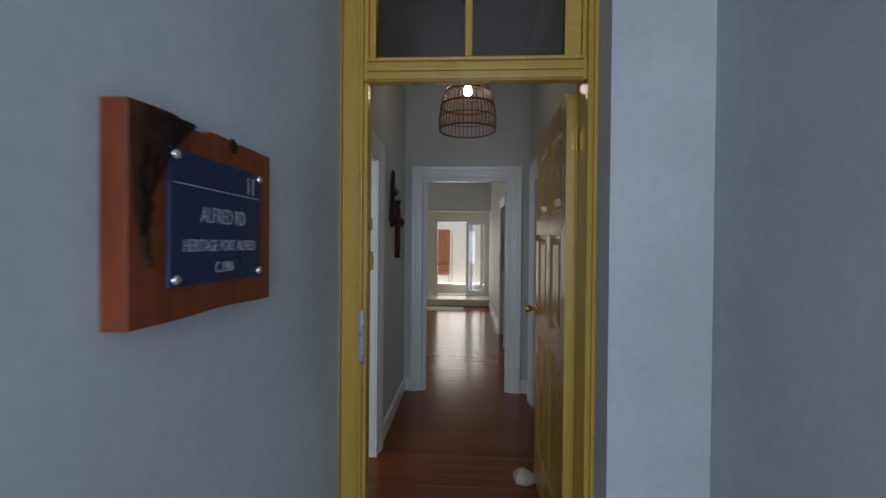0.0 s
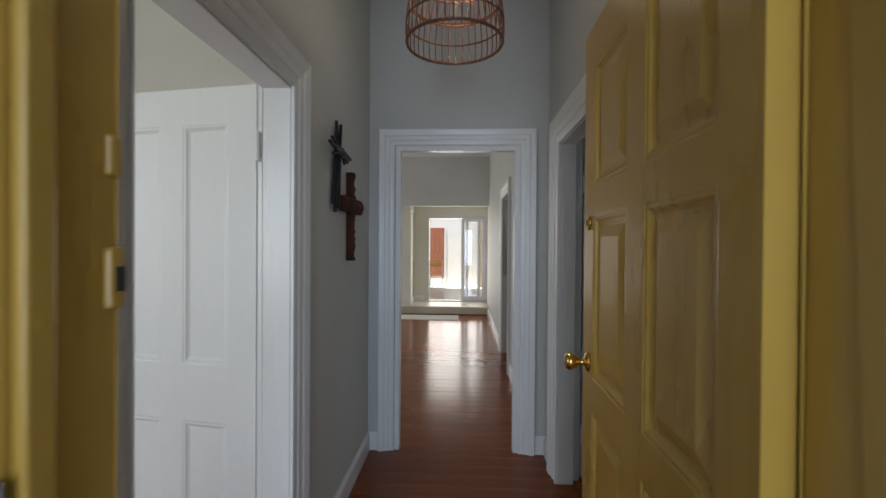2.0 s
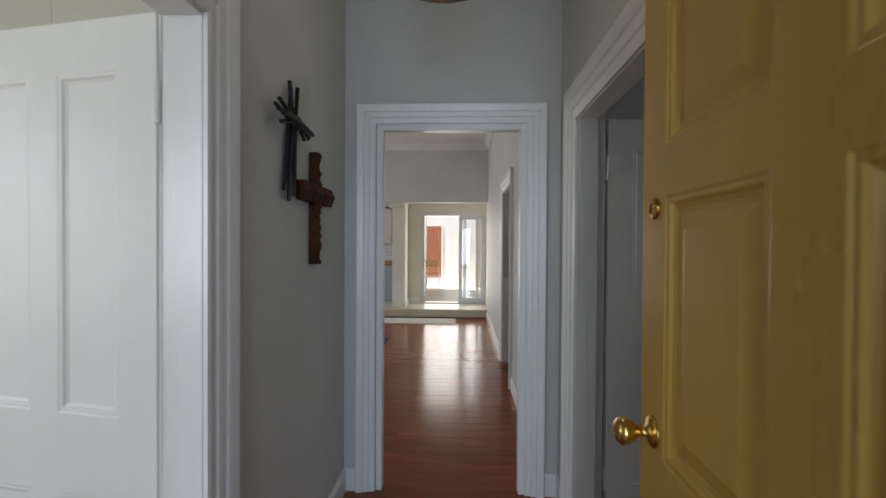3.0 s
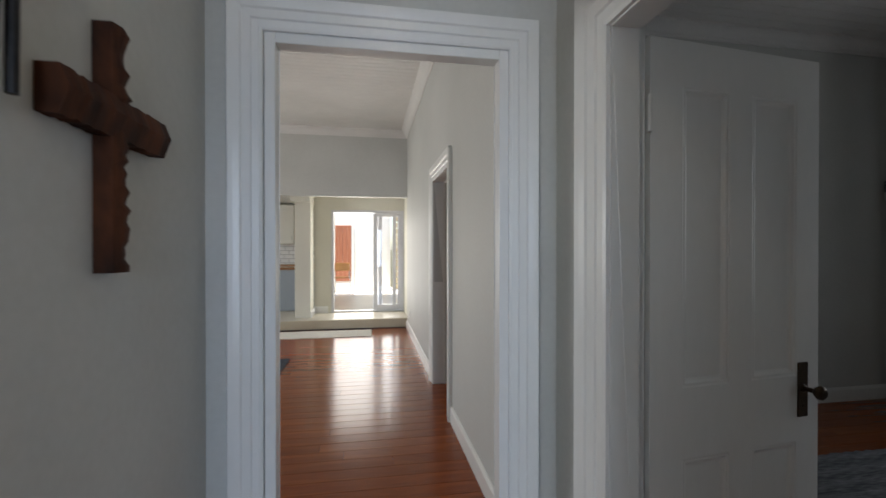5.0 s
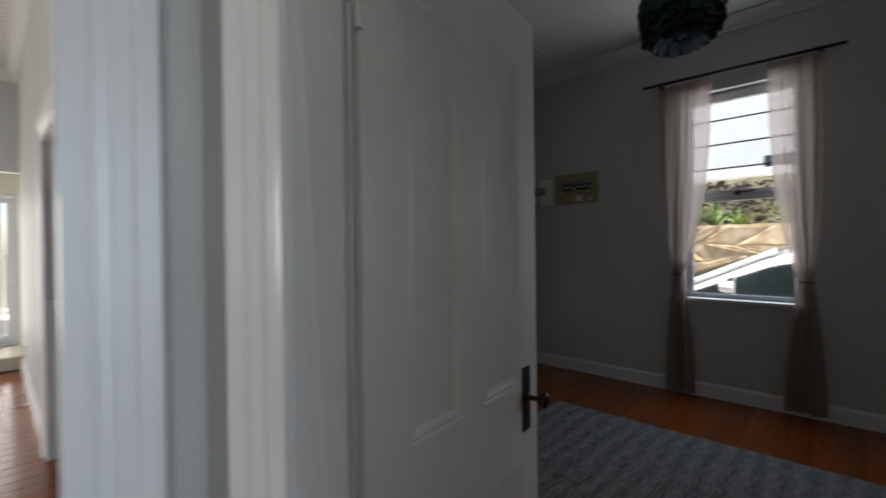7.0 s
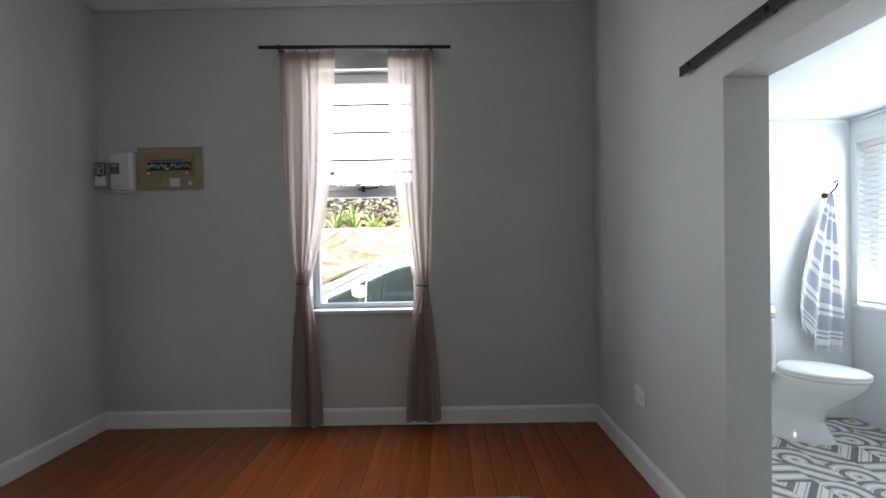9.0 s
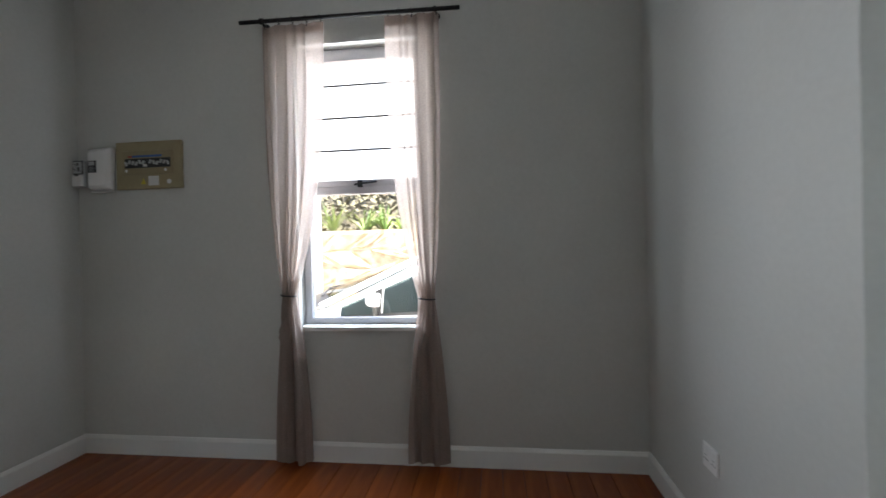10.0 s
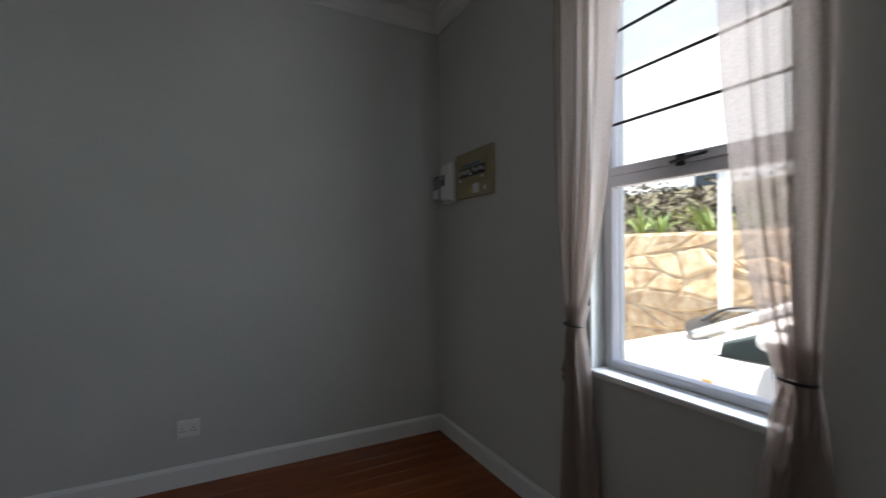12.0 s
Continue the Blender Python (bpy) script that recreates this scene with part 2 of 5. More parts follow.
def lit(name, color, strength):
    m, n, l, b = mat(name)
    b.inputs["Emission Color"].default_value, b.inputs["Emission Strength"].default_value = (*color, 1), strength
    return m


def subway():
    m, n, l, b = mat("white_subway_tile", 0.15)
    co, mp, br = n.new("ShaderNodeTexCoord"), n.new("ShaderNodeMapping"), n.new("ShaderNodeTexBrick")
    mp.inputs["Rotation"].default_value = (radians(90), 0, 0)
    l.new(co.outputs["Object"], mp.inputs["Vector"])
    l.new(mp.outputs["Vector"], br.inputs["Vector"])
    br.inputs["Scale"].default_value, br.inputs["Brick Width"].default_value, br.inputs["Row Height"].default_value = 1, 0.2, 0.1
    br.inputs["Mortar Size"].default_value = 0.005
    br.inputs["Color1"].default_value, br.inputs["Color2"].default_value, br.inputs["Mortar"].default_value = (0.74, 0.74, 0.73, 1), (0.78, 0.78, 0.77, 1), (0.35, 0.35, 0.35, 1)
    l.new(br.outputs["Color"], b.inputs["Base Color"])
    return m


def pattern_tile():
    """Cement tiles: per-tile turned rings, wedges and bars in greys and white."""
    m, n, l, b = mat("patterned_cement_tile", 0.4)
    co, info, vm, rot = n.new("ShaderNodeTexCoord"), n.new("ShaderNodeObjectInfo"), n.new("ShaderNodeVectorMath"), n.new("ShaderNodeVectorRotate")
    ang = n.new("ShaderNodeMath")
    ang.operation = "MULTIPLY"
    ang.inputs[1].default_value = 37.0
    l.new(info.outputs["Random"], ang.inputs[0])
    snap = n.new("ShaderNodeMath")
    snap.operation = "SNAP"
    snap.inputs[1].default_value = radians(45)
    l.new(ang.outputs[0], snap.inputs[0])
    l.new(co.outputs["Object"], rot.inputs["Vector"])
    rot.rotation_type = "Z_AXIS"
    l.new(snap.outputs[0], rot.inputs["Angle"])
    vm.operation = "ADD"
    vm.inputs[1].default_value = (0.06, 0.03, 0)
    l.new(rot.outputs["Vector"], vm.inputs[0])
    rings, bars = n.new("ShaderNodeTexWave"), n.new("ShaderNodeTexWave")
    rings.wave_type, rings.rings_direction = "RINGS", "Z"
    rings.inputs["Scale"].default_value, bars.inputs["Scale"].default_value = 4.2, 3.4
    l.new(vm.outputs["Vector"], rings.inputs["Vector"])
    l.new(rot.outputs["Vector"], bars.inputs["Vector"])
    pick = n.new("ShaderNodeMath")
    pick.operation = "GREATER_THAN"
    pick.inputs[1].default_value = 0.5
    l.new(info.outputs["Random"], pick.inputs[0])
    mix = n.new("ShaderNodeMix")
    l.new(pick.outputs[0], mix.inputs[0])
    l.new(rings.outputs["Fac"], mix.inputs[2])
    l.new(bars.outputs["Fac"], mix.inputs[3])
    ramp = n.new("ShaderNodeValToRGB")
    ramp.color_ramp.interpolation = "CONSTANT"
    e = ramp.color_ramp.elements
    e[0].position, e[0].color = 0.0, (0.15, 0.14, 0.138, 1)
    e[1].position, e[1].color = 0.30, (0.62, 0.60, 0.57, 1)
    third, fourth = e.new(0.62), e.new(0.8)
    third.color, fourth.color = (0.32, 0.29, 0.27, 1), (0.66, 0.64, 0.61, 1)
    l.new(mix.outputs[0], ramp.inputs["Fac"])
    l.new(ramp.outputs["Color"], b.inputs["Base Color"])
    return m


BOARD = floorboards()
RUG = rug_material("grey_woven_wool", (0.11, 0.108, 0.108), (0.38, 0.37, 0.36), (5, 34, 1), "Y", 2.6, 0.14)
RUGDARK = rug_material("charcoal_woven_wool", (0.020, 0.024, 0.032), (0.075, 0.085, 0.10), (30, 6, 1), "Y", 14)
MAT_WHITE = rug_material("cream_cotton_runner", (0.52, 0.50, 0.45), (0.70, 0.68, 0.62), (30, 6, 1), "Y", 14)
CURTAIN = sheer("beige_voile", (0.60, 0.50, 0.44), 0.40, (0.74, 0.69, 0.67), (0.40, 0.33, 0.295))
PANE = glass("window_glass")
DUSTY = glass("dusty_fanlight_glass", (0.5, 0.5, 0.5), 0.5)
CARGLASS = glass("tinted_car_glass", (0.10, 0.125, 0.125))
BULB = lit("lit_bulb", (1.0, 0.90, 0.74), 42)
SUBWAY, CEMENT = subway(), pattern_tile()
TEACLOTH = surface("printed_dish_cloth", (0.03, 0.05, 0.06), (0.50, 0.24, 0.20), 22.0, 0.9, bump=0.2, grain=90)
OVENGLASS = surface("black_oven_glass", (0.006, 0.006, 0.006), (0.02, 0.02, 0.02), 5.0, 0.1, bump=0.0, rough_vary=0.05)


# ---- mesh tools ----
class Build:
    """Collects vertices and faces of one part, in world places."""

    def __init__(self):
        self.v, self.f = [], []

    def box(self, x0, x1, y0, y1, z0, z1, m=None):
        k = len(self.v)
        pts = [(x, y, z) for z in (z0, z1) for x, y in ((x0, y0), (x1, y0), (x1, y1), (x0, y1))]
        self.v += [tuple(m @ Vector(p)) for p in pts] if m else pts
        self.f += [tuple(k + i for i in q) for q in ((3, 2, 1, 0), (4, 5, 6, 7), (0, 1, 5, 4), (1, 2, 6, 5), (2, 3, 7, 6), (3, 0, 4, 7))]
        return self

    def grid(self, rows, closed=False):
        k, w = len(self.v), len(rows[0])
        self.v += [tuple(p) for r in rows for p in r]
        for i in range(len(rows) - 1):
            for j in range(w if closed else w - 1):
                a, b = k + i * w + j, k + i * w + (j + 1) % w
                self.f.append((a, b, b + w, a + w))
        return self

    def fan(self, ring, flip=False):
        k = len(self.v)
        self.v += [tuple(p) for p in ring]
        q = tuple(range(k, k + len(ring)))
        self.f.append(q[::-1] if flip else q)
        return self

    def lathe(self, m, profile, n=20, caps=True):
        """Turns (radius, height) pairs round the z axis of m."""
        rings = [[m @ Vector((r * math.cos(2 * math.pi * i / n), r * math.sin(2 * math.pi * i / n), h)) for i in range(n)] for r, h in profile]
        self.grid(rings, True)
        if caps:
            self.fan(rings[0], True)
            self.fan(rings[-1])
        return self

    def tube(self, path, r, n=8, r_end=None, caps=True):
        path = [Vector(p) for p in path]
        rings = []
        for i, p in enumerate(path):
            d = (path[min(i + 1, len(path) - 1)] - path[max(i - 1, 0)]).normalized()
            side = d.cross(Vector((0, 0, 1)) if abs(d.z) < 0.95 else Vector((1, 0, 0))).normalized()
            up = side.cross(d)
            rad = r if r_end is None else r + (r_end - r) * i / (len(path) - 1)
            rings.append([p + (side * math.cos(2 * math.pi * j / n) + up * math.sin(2 * math.pi * j / n)) * rad for j in range(n)])
        self.grid(rings, True)
        if caps:
            self.fan(rings[0], True)
            self.fan(rings[-1])
        return self

    def data(self, name, material, smooth=False):
        me = bpy.data.meshes.new(name)
        me.from_pydata([tuple(p) for p in self.v], [], self.f)
        me.materials.append(material)
        bm = bmesh.new()
        bm.from_mesh(me)
        bmesh.ops.remove_doubles(bm, verts=bm.verts, dist=0.00005)
        bmesh.ops.recalc_face_normals(bm, faces=bm.faces)
        bm.to_mesh(me)
        bm.free()
        if smooth:
            for p in me.polygons:
                p.use_smooth = True
        return me

    def made(self, name, material, parent=None, smooth=False, bevel=0.0, seg=2):
        ob = new(name, self.data(name, material, smooth))
        if bevel:
            mod = ob.modifiers.new("edge", "BEVEL")
            mod.width, mod.segments, mod.limit_method, mod.angle_limit = bevel, seg, "ANGLE", radians(35)
        if parent:
            ob.parent = parent
            ob.matrix_parent_inverse = parent.matrix_basis.inverted()
        return ob

    def each(self, name, material, parent=None, smooth=False, bevel=0.0):
        """Makes every separate piece an object of its own."""
        home = list(range(len(self.v)))

        def root(i):
            while home[i] != i:
                home[i] = home[home[i]]
                i = home[i]
            return i

        seen = {}
        for i, p in enumerate(self.v):
            key = tuple(round(c, 5) for c in p)
            home[root(i)] = root(seen.setdefault(key, i))
        for q in self.f:
            for i in q[1:]:
                home[root(i)] = root(q[0])
        parts = {}
        for q in self.f:
            parts.setdefault(root(q[0]), []).append(q)
        for faces in parts.values():
            piece, index = Build(), {}
            for q in faces:
                for i in q:
                    if i not in index:
                        index[i] = len(piece.v)
                        piece.v.append(self.v[i])
            piece.f = [tuple(index[i] for i in q) for q in faces]
            piece.made(name, material, parent, smooth, bevel)


def thing(name, place, label, category, group="", kind=""):
    ob = new(name)
    ob.matrix_basis = place if isinstance(place, Matrix) else Matrix.Translation(place)
    ob.empty_display_size = 0.1
    return tagged(ob, label, category, group, kind)


def structure(ob, label="", category=""):
    return tagged(ob, label, category, kind="structure")


def wall(name, along, a0, a1, t0, t1, z0, z1, holes=(), material=None, label=""):
    """A wall with thickness from t0 to t1 that runs along 'x' or 'y' from a0 to a1, with holes (a, b, bottom, top) through it."""
    us = sorted({a0, a1, *[h[0] for h in holes], *[h[1] for h in holes]})
    zs = sorted({z0, z1, *[h[2] for h in holes], *[h[3] for h in holes]})
    us, zs = [u for u in us if a0 <= u <= a1], [z for z in zs if z0 <= z <= z1]

    def solid(i, j):
        if not (0 <= i < len(us) - 1 and 0 <= j < len(zs) - 1):
            return False
        u, z = (us[i] + us[i + 1]) / 2, (zs[j] + zs[j + 1]) / 2
        return not any(h[0] < u < h[1] and h[2] < z < h[3] for h in holes)

    b = Build()
    at = (lambda u, t, z: (u, t, z)) if along == "x" else (lambda u, t, z: (t, u, z))
    for i in range(len(us) - 1):
        for j in range(len(zs) - 1):
            if not solid(i, j):
                continue
            u0, u1, w0, w1 = us[i], us[i + 1], zs[j], zs[j + 1]
            quads = [[(u0, t0, w0), (u1, t0, w0), (u1, t0, w1), (u0, t0, w1)], [(u0, t1, w0), (u1, t1, w0), (u1, t1, w1), (u0, t1, w1)]]
            for di, dj, q in ((-1, 0, [(u0, t0, w0), (u0, t1, w0), (u0, t1, w1), (u0, t0, w1)]), (1, 0, [(u1, t0, w0), (u1, t1, w0), (u1, t1, w1), (u1, t0, w1)]),
                              (0, -1, [(u0, t0, w0), (u1, t0, w0), (u1, t1, w0), (u0, t1, w0)]), (0, 1, [(u0, t0, w1), (u1, t0, w1), (u1, t1, w1), (u0, t1, w1)])):
                if not solid(i + di, j + dj):
                    quads.append(q)
            for q in quads:
                b.fan([at(*p) for p in q])
    return structure(b.made(name, material or PAINT), label or "smooth painted plaster wall in pale grey-green", "wall")


def sweep_u(b, at, a0, a1, zb, zt, profile):
    """A moulding round an opening: (offset out from the edge, depth) pairs carried up, over and down with mitred corners."""
    rows = [[at(a0 - o, d, zb), at(a0 - o, d, zt + o), at(a1 + o, d, zt + o), at(a1 + o, d, zb)] for o, d in profile]
    b.grid(rows)
    return b


ARCH = [(0.0, 0.0), (0.0, 0.016), (0.012, 0.020), (0.016, 0.014), (0.045, 0.016), (0.050, 0.022), (0.085, 0.024), (0.092, 0.030), (0.118, 0.034), (0.140, 0.036), (0.145, 0.030), (0.145, 0.0)]


def architrave(name, along, face, side, a0, a1, zt, zb=0.0, width=0.145, material=None):
    k = width / 0.145
    at = (lambda u, d, z: (u, face + side * d, z)) if along == "x" else (lambda u, d, z: (face + side * d, u, z))
    b = sweep_u(Build(), at, a0, a1, zb, zt, [(o * k, d) for o, d in ARCH])
    return structure(b.made(name, material or WHITE), "white gloss moulded timber architrave round the doorway", "architrave")


def lining(name, along, t0, t1, a0, a1, zt, thick=0.022, zb=0.0, material=None, stop=None, stop_t=0.012):
    """The boards that line the sides and the head of a doorway, with a door stop."""
    b = Build()
    a0, a1, zt = a0 - thick + 0.0035, a1 + thick - 0.0035, zt + thick - 0.0035
    put = (lambda u0, u1, p0, p1, z0, z1: b.box(u0, u1, p0, p1, z0, z1)) if along == "x" else (lambda u0, u1, p0, p1, z0, z1: b.box(p0, p1, u0, u1, z0, z1))
    put(a0, a0 + thick, t0, t1, zb, zt)
    put(a1 - thick, a1, t0, t1, zb, zt)
    put(a0 + thick, a1 - thick, t0, t1, zt - thick, zt)
    if stop:
        s0, s1 = stop
        put(a0 + thick, a0 + thick + stop_t, s0, s1, zb, zt - thick)
        put(a1 - thick - stop_t, a1 - thick, s0, s1, zb, zt - thick)
        put(a0 + thick + stop_t, a1 - thick - stop_t, s0, s1, zt - thick - stop_t, zt - thick)
    return structure(b.made(name, material or WHITE, bevel=0.003), "white painted timber door lining", "door lining")


def skirting(name, along, face, side, runs, h=0.125, t=0.018, z=0.0):
    b = Build()
    for a0, a1 in runs:
        prof = [(0, z), (t, z), (t, z + h - 0.02), (t * 0.55, z + h - 0.004), (t * 0.4, z + h), (0, z + h)]
        rows = [[((u, face + side * d, w) if along == "x" else (face + side * d, u, w)) for u in (a0, a1)] for d, w in prof]
        b.grid(rows)
        for u in (a0, a1):
            b.fan([((u, face + side * d, w) if along == "x" else (face + side * d, u, w)) for d, w in prof])
    return structure(b.made(name, WHITE), "white painted timber skirting board", "skirting board")


def cornice(name, x0, x1, y0, y1, z, drop=0.11, out=0.10):
    """A stepped cove that runs round the top of a room."""
    prof = [(0.0, drop), (0.014, drop), (0.018, drop * 0.82), (0.03, drop * 0.74), (0.042, drop * 0.5), (0.062, drop * 0.3), (0.078, drop * 0.2), (0.084, 0.02), (out, 0.016), (out, 0.0)]
    rows = [[(x0 + d, y0 + d, z - w), (x1 - d, y0 + d, z - w), (x1 - d, y1 - d, z - w), (x0 + d, y1 - d, z - w)] for d, w in prof]
    return structure(Build().grid(rows, True).made(name, CEIL), "white moulded plaster cornice under the ceiling", "cornice")


def board_ceiling(name, x0, x1, y0, y1, z, pitch=0.095, along="x"):
    """A ceiling of tongue-and-groove boards with a groove and bead at each joint."""
    lo, hi = (y0, y1) if along == "x" else (x0, x1)
    prof, u = [], lo
    while u < hi - 1e-6:
        e = min(u + pitch, hi)
        prof += [(u, z), (e - 0.010, z), (e - 0.009, z + 0.006), (e - 0.001, z + 0.006)]
        u = e
    prof.append((hi, z))
    b = Build()
    if along == "x":
        b.grid([[(x0, u, w), (x1, u, w)] for u, w in prof])
    else:
        b.grid([[(u, y0, w), (u, y1, w)] for u, w in prof])
    b.box(x0, x1, y0, y1, z + 0.03, z + 0.06)
    return structure(b.made(name, CEIL), "white painted tongue-and-groove timber ceiling", "ceiling")


def panel_leaf(w, h, t, cols, rows, material, name="leaf", raised=True):
    """A panelled door leaf: from x 0 to w, from y 0 to t, from z 0 to h, both faces alike."""
    us = sorted({0, w, *[c for q in cols for c in q]})
    zs = sorted({0, h, *[c for q in rows for c in q]})
    b = Build()
    for face, s in ((0.0, 1), (t, -1)):
        for i in range(len(us) - 1):
            for j in range(len(zs) - 1):
                u0, u1, z0, z1 = us[i], us[i + 1], zs[j], zs[j + 1]
                if (u0, u1) in cols and (z0, z1) in rows:
                    steps = [(0, 0), (0.004, 0.003), (0.012, 0.002), (0.018, 0.008), (0.026, 0.012)]
                    steps += [(0.034, 0.012), (0.060, 0.005), (0.064, 0.004)] if raised else [(0.030, 0.012)]
                    rings = [[(u0 + o, face + s * d, z0 + o), (u1 - o, face + s * d, z0 + o), (u1 - o, face + s * d, z1 - o), (u0 + o, face + s * d, z1 - o)] for o, d in steps]
                    b.grid(rings, True)
                    b.fan(rings[-1])
                else:
                    b.fan([(u0, face, z0), (u1, face, z0), (u1, face, z1), (u0, face, z1)])
    for q in ([(0, 0, 0), (0, t, 0), (0, t, h), (0, 0, h)], [(w, 0, 0), (w, t, 0), (w, t, h), (w, 0, h)], [(0, 0, 0), (w, 0, 0), (w, t, 0), (0, t, 0)], [(0, 0, h), (w, 0, h), (w, t, h), (0, t, h)]):
        b.fan(q)
    return b


def moved(b, m):
    b.v = [tuple(m @ Vector(p)) for p in b.v]
    return b


# ---- the shell ----
HL, HR, HS, HN, HC = -0.585, 0.650, 1.82, 4.22, 3.24
RW, RE, RS, RN, RC = 0.785, 4.655, 2.177, 5.885, 3.24
LX, LN, LC = 0.600, 10.10, 3.38
KZ = 0.16

# front wall, porch
wall("wall_front", "x", HL, 0.887, 1.64, HS, -0.1, 3.4, [(-0.47, 0.53, -0.1, 2.80)], PAINT)
wall("wall_porch_left", "y", -2.2, 1.638, -0.735, -0.47, -0.1, 3.3, (), PORCH, "bare blue-grey plastered porch wall")
wall("wall_porch_pier", "x", 0.53, 0.885, 1.50, 1.638, -0.1, 3.3, (), PORCH, "pale plastered pier beside the front door")
wall("wall_porch_right", "y", -2.2, 1.62, 0.887, 1.12, -0.1, 3.3, (), PORCH, "bare blue-grey plastered porch wall")
structure(Build().box(-0.735, 1.12, -2.2, 1.6, 3.3, 3.4).made("ceiling_porch", CEIL), "white painted porch ceiling", "ceiling")
structure(Build().box(-0.47, 0.887, -2.2, 1.64, -0.14, -0.015).made("floor_porch", CONCRETE), "smooth grey concrete porch floor", "floor")

# hall
wall("wall_hall_left", "y", HS, HN, -0.735, HL, 0, 3.4, [(2.015, 2.898, 0, 2.07)])
wall("wall_hall_right", "y", HS, HN, HR, RW, 0, 3.4, [(3.020, 3.896, 0, 2.09)])
wall("wall_hall_end", "x", -4.2, RW, HN, 4.275, 0, 3.5, [(-0.402, 0.462, 0, 2.122)])
# living room
wall("wall_living_right", "y", 4.275, LN, LX, RW, 0, 3.5, [(6.17, 6.99, 0, 2.05)])
wall("wall_living_left", "y", 4.275, 13.9, -4.8, -4.6, 0, 3.5, [(6.5, 8.8, 0.9, 2.3), (11.4, 12.6, 1.2, 2.2)])
wall("wall_living_header", "x", -4.6, 0.80, LN, 10.26, 2.245, 3.5)
wall("wall_living_south", "x", -4.8, -4.2, 4.22, 4.275, 0, 3.5)
# front room
wall("wall_front_room_west", "y", -0.3, HN, -4.4, -4.2, 0, 3.5, [(0.7, 2.3, 0.8, 2.4)], CREAM, "cream painted plaster wall")
wall("wall_front_room_south", "x", -4.2, -0.735, -0.5, -0.3, 0, 3.5, [(-3.25, -1.65, 0.85, 2.35)], CREAM, "cream painted plaster wall")
wall("wall_front_room_north", "x", -4.2, -0.737, 4.20, 4.218, 0, 3.24, (), CREAM, "cream painted plaster wall")
structure(Build().box(-4.2, -0.737, -0.3, 4.198, 3.24, 3.3).made("ceiling_front_room", CEIL), "white painted ceiling", "ceiling")
# electric-board room
wall("wall_room_east", "y", 0.06, 6.1, RE, 4.885, -0.3, 3.5, [(3.50, 4.315, 0.835, 2.665)])
wall("wall_room_north", "x", RW, RE, RN, 6.1, 0, 3.5)
wall("wall_room_south", "x", RW, RE, 1.995, RS, 0, 3.5, [(2.30, 3.172, 0, 1.995)])
wall("wall_room_west", "y", 4.275, RN, RW, 0.80, 0, 3.3)
wall("wall_room_west_front", "y", 1.62, 1.995, 0.887, 1.12, 0, 3.5)
# dark room behind the side door of the living room
wall("wall_side_room_back", "y", 6.1, 8.0, 2.4, 2.5, 0, 3.4)
wall("wall_side_room_north", "x", RW, 2.4, 8.0, 8.1, 0, 3.4)
structure(Build().box(RW, 2.5, 6.1, 8.1, 3.2, 3.3).made("ceiling_side_room", CEIL), "white painted ceiling", "ceiling")
# bathroom
wall("wall_bath_south", "x", 1.9, RE, 0.06, 0.28, 0, 3.5, [(3.3, 4.60, 0.85, 2.06)], BATHWHITE, "white painted bathroom wall")
wall("wall_bath_west", "y", 0.28, 1.995, 1.9, 2.0, 0, 3.5, (), BATHWHITE, "white painted bathroom wall")
wall("wall_bath_lining", "y", 0.28, 1.993, 4.645, 4.653, 0, 2.3, (), BATHWHITE, "white painted bathroom wall")
structure(Build().box(2.0, RE, 0.28, 1.995, 2.22, 2.3).made("ceiling_bath", BATHWHITE), "plain white bathroom ceiling", "ceiling")
structure(Build().box(2.0, 4.645, 0.28, 0.30, 2.19, 2.22).box(4.625, 4.645, 0.30, 1.99, 2.19, 2.22).made("trim_bath", BATHWHITE, bevel=0.008), "white ceiling trim strip", "trim")
# kitchen end
wall("wall_kitchen_slider", "x", -1.05, 0.80, 10.93, 11.13, 0, 2.9, [(-0.745, 0.61, KZ, 2.085)], CREAM, "cream painted plaster wall")
wall("wall_nook_right", "y", LN, 10.93, 0.62, RW, 0, 2.9, (), CREAM, "cream painted plaster wall")
wall("wall_kitchen_back", "x", -4.6, -0.9, 13.8, 13.95, 0, 2.9, (), CREAM, "cream painted plaster wall")
wall("wall_kitchen_right", "y", 11.13, 13.8, -1.05, -0.9, 0, 2.9, (), CREAM, "cream painted plaster wall")
wall("wall_pier", "x", -1.31, -1.05, 10.40, 10.86, KZ, 2.16, (), CREAM, "square cream painted pier between kitchen and garden door")
structure(Build().box(-1.36, -1.04, 10.262, 10.928, 2.16, 2.46).made("beam_kitchen", CREAM, bevel=0.006), "cream painted downstand beam over the pier", "beam")
structure(Build().box(-4.6, 0.62, 10.262, 13.8, 2.46, 2.5).made("ceiling_kitchen", CEIL), "plain white kitchen ceiling", "ceiling")
structure(Build().box(-4.6, LX + 0.02, LN + 0.03, 13.8, 0.0, KZ).made("floor_kitchen", KFLOOR, bevel=0.01), "pale screeded raised kitchen floor", "floor")
structure(Build().box(-4.6, LX - 0.001, LN, LN + 0.028, 0.006, KZ - 0.004).made("trim_step", STEPFACE, bevel=0.008), "beige painted face of the step up to the kitchen", "step")
# black strip laid in as the shadow line under the step, no real trim
structure(Build().box(-4.6, LX - 0.02, LN - 0.022, LN - 0.002, 0.0, 0.014).made("trim_step_shadow_strip", BLACK), "black strip that draws the shadow line along the foot of the step", "trim")
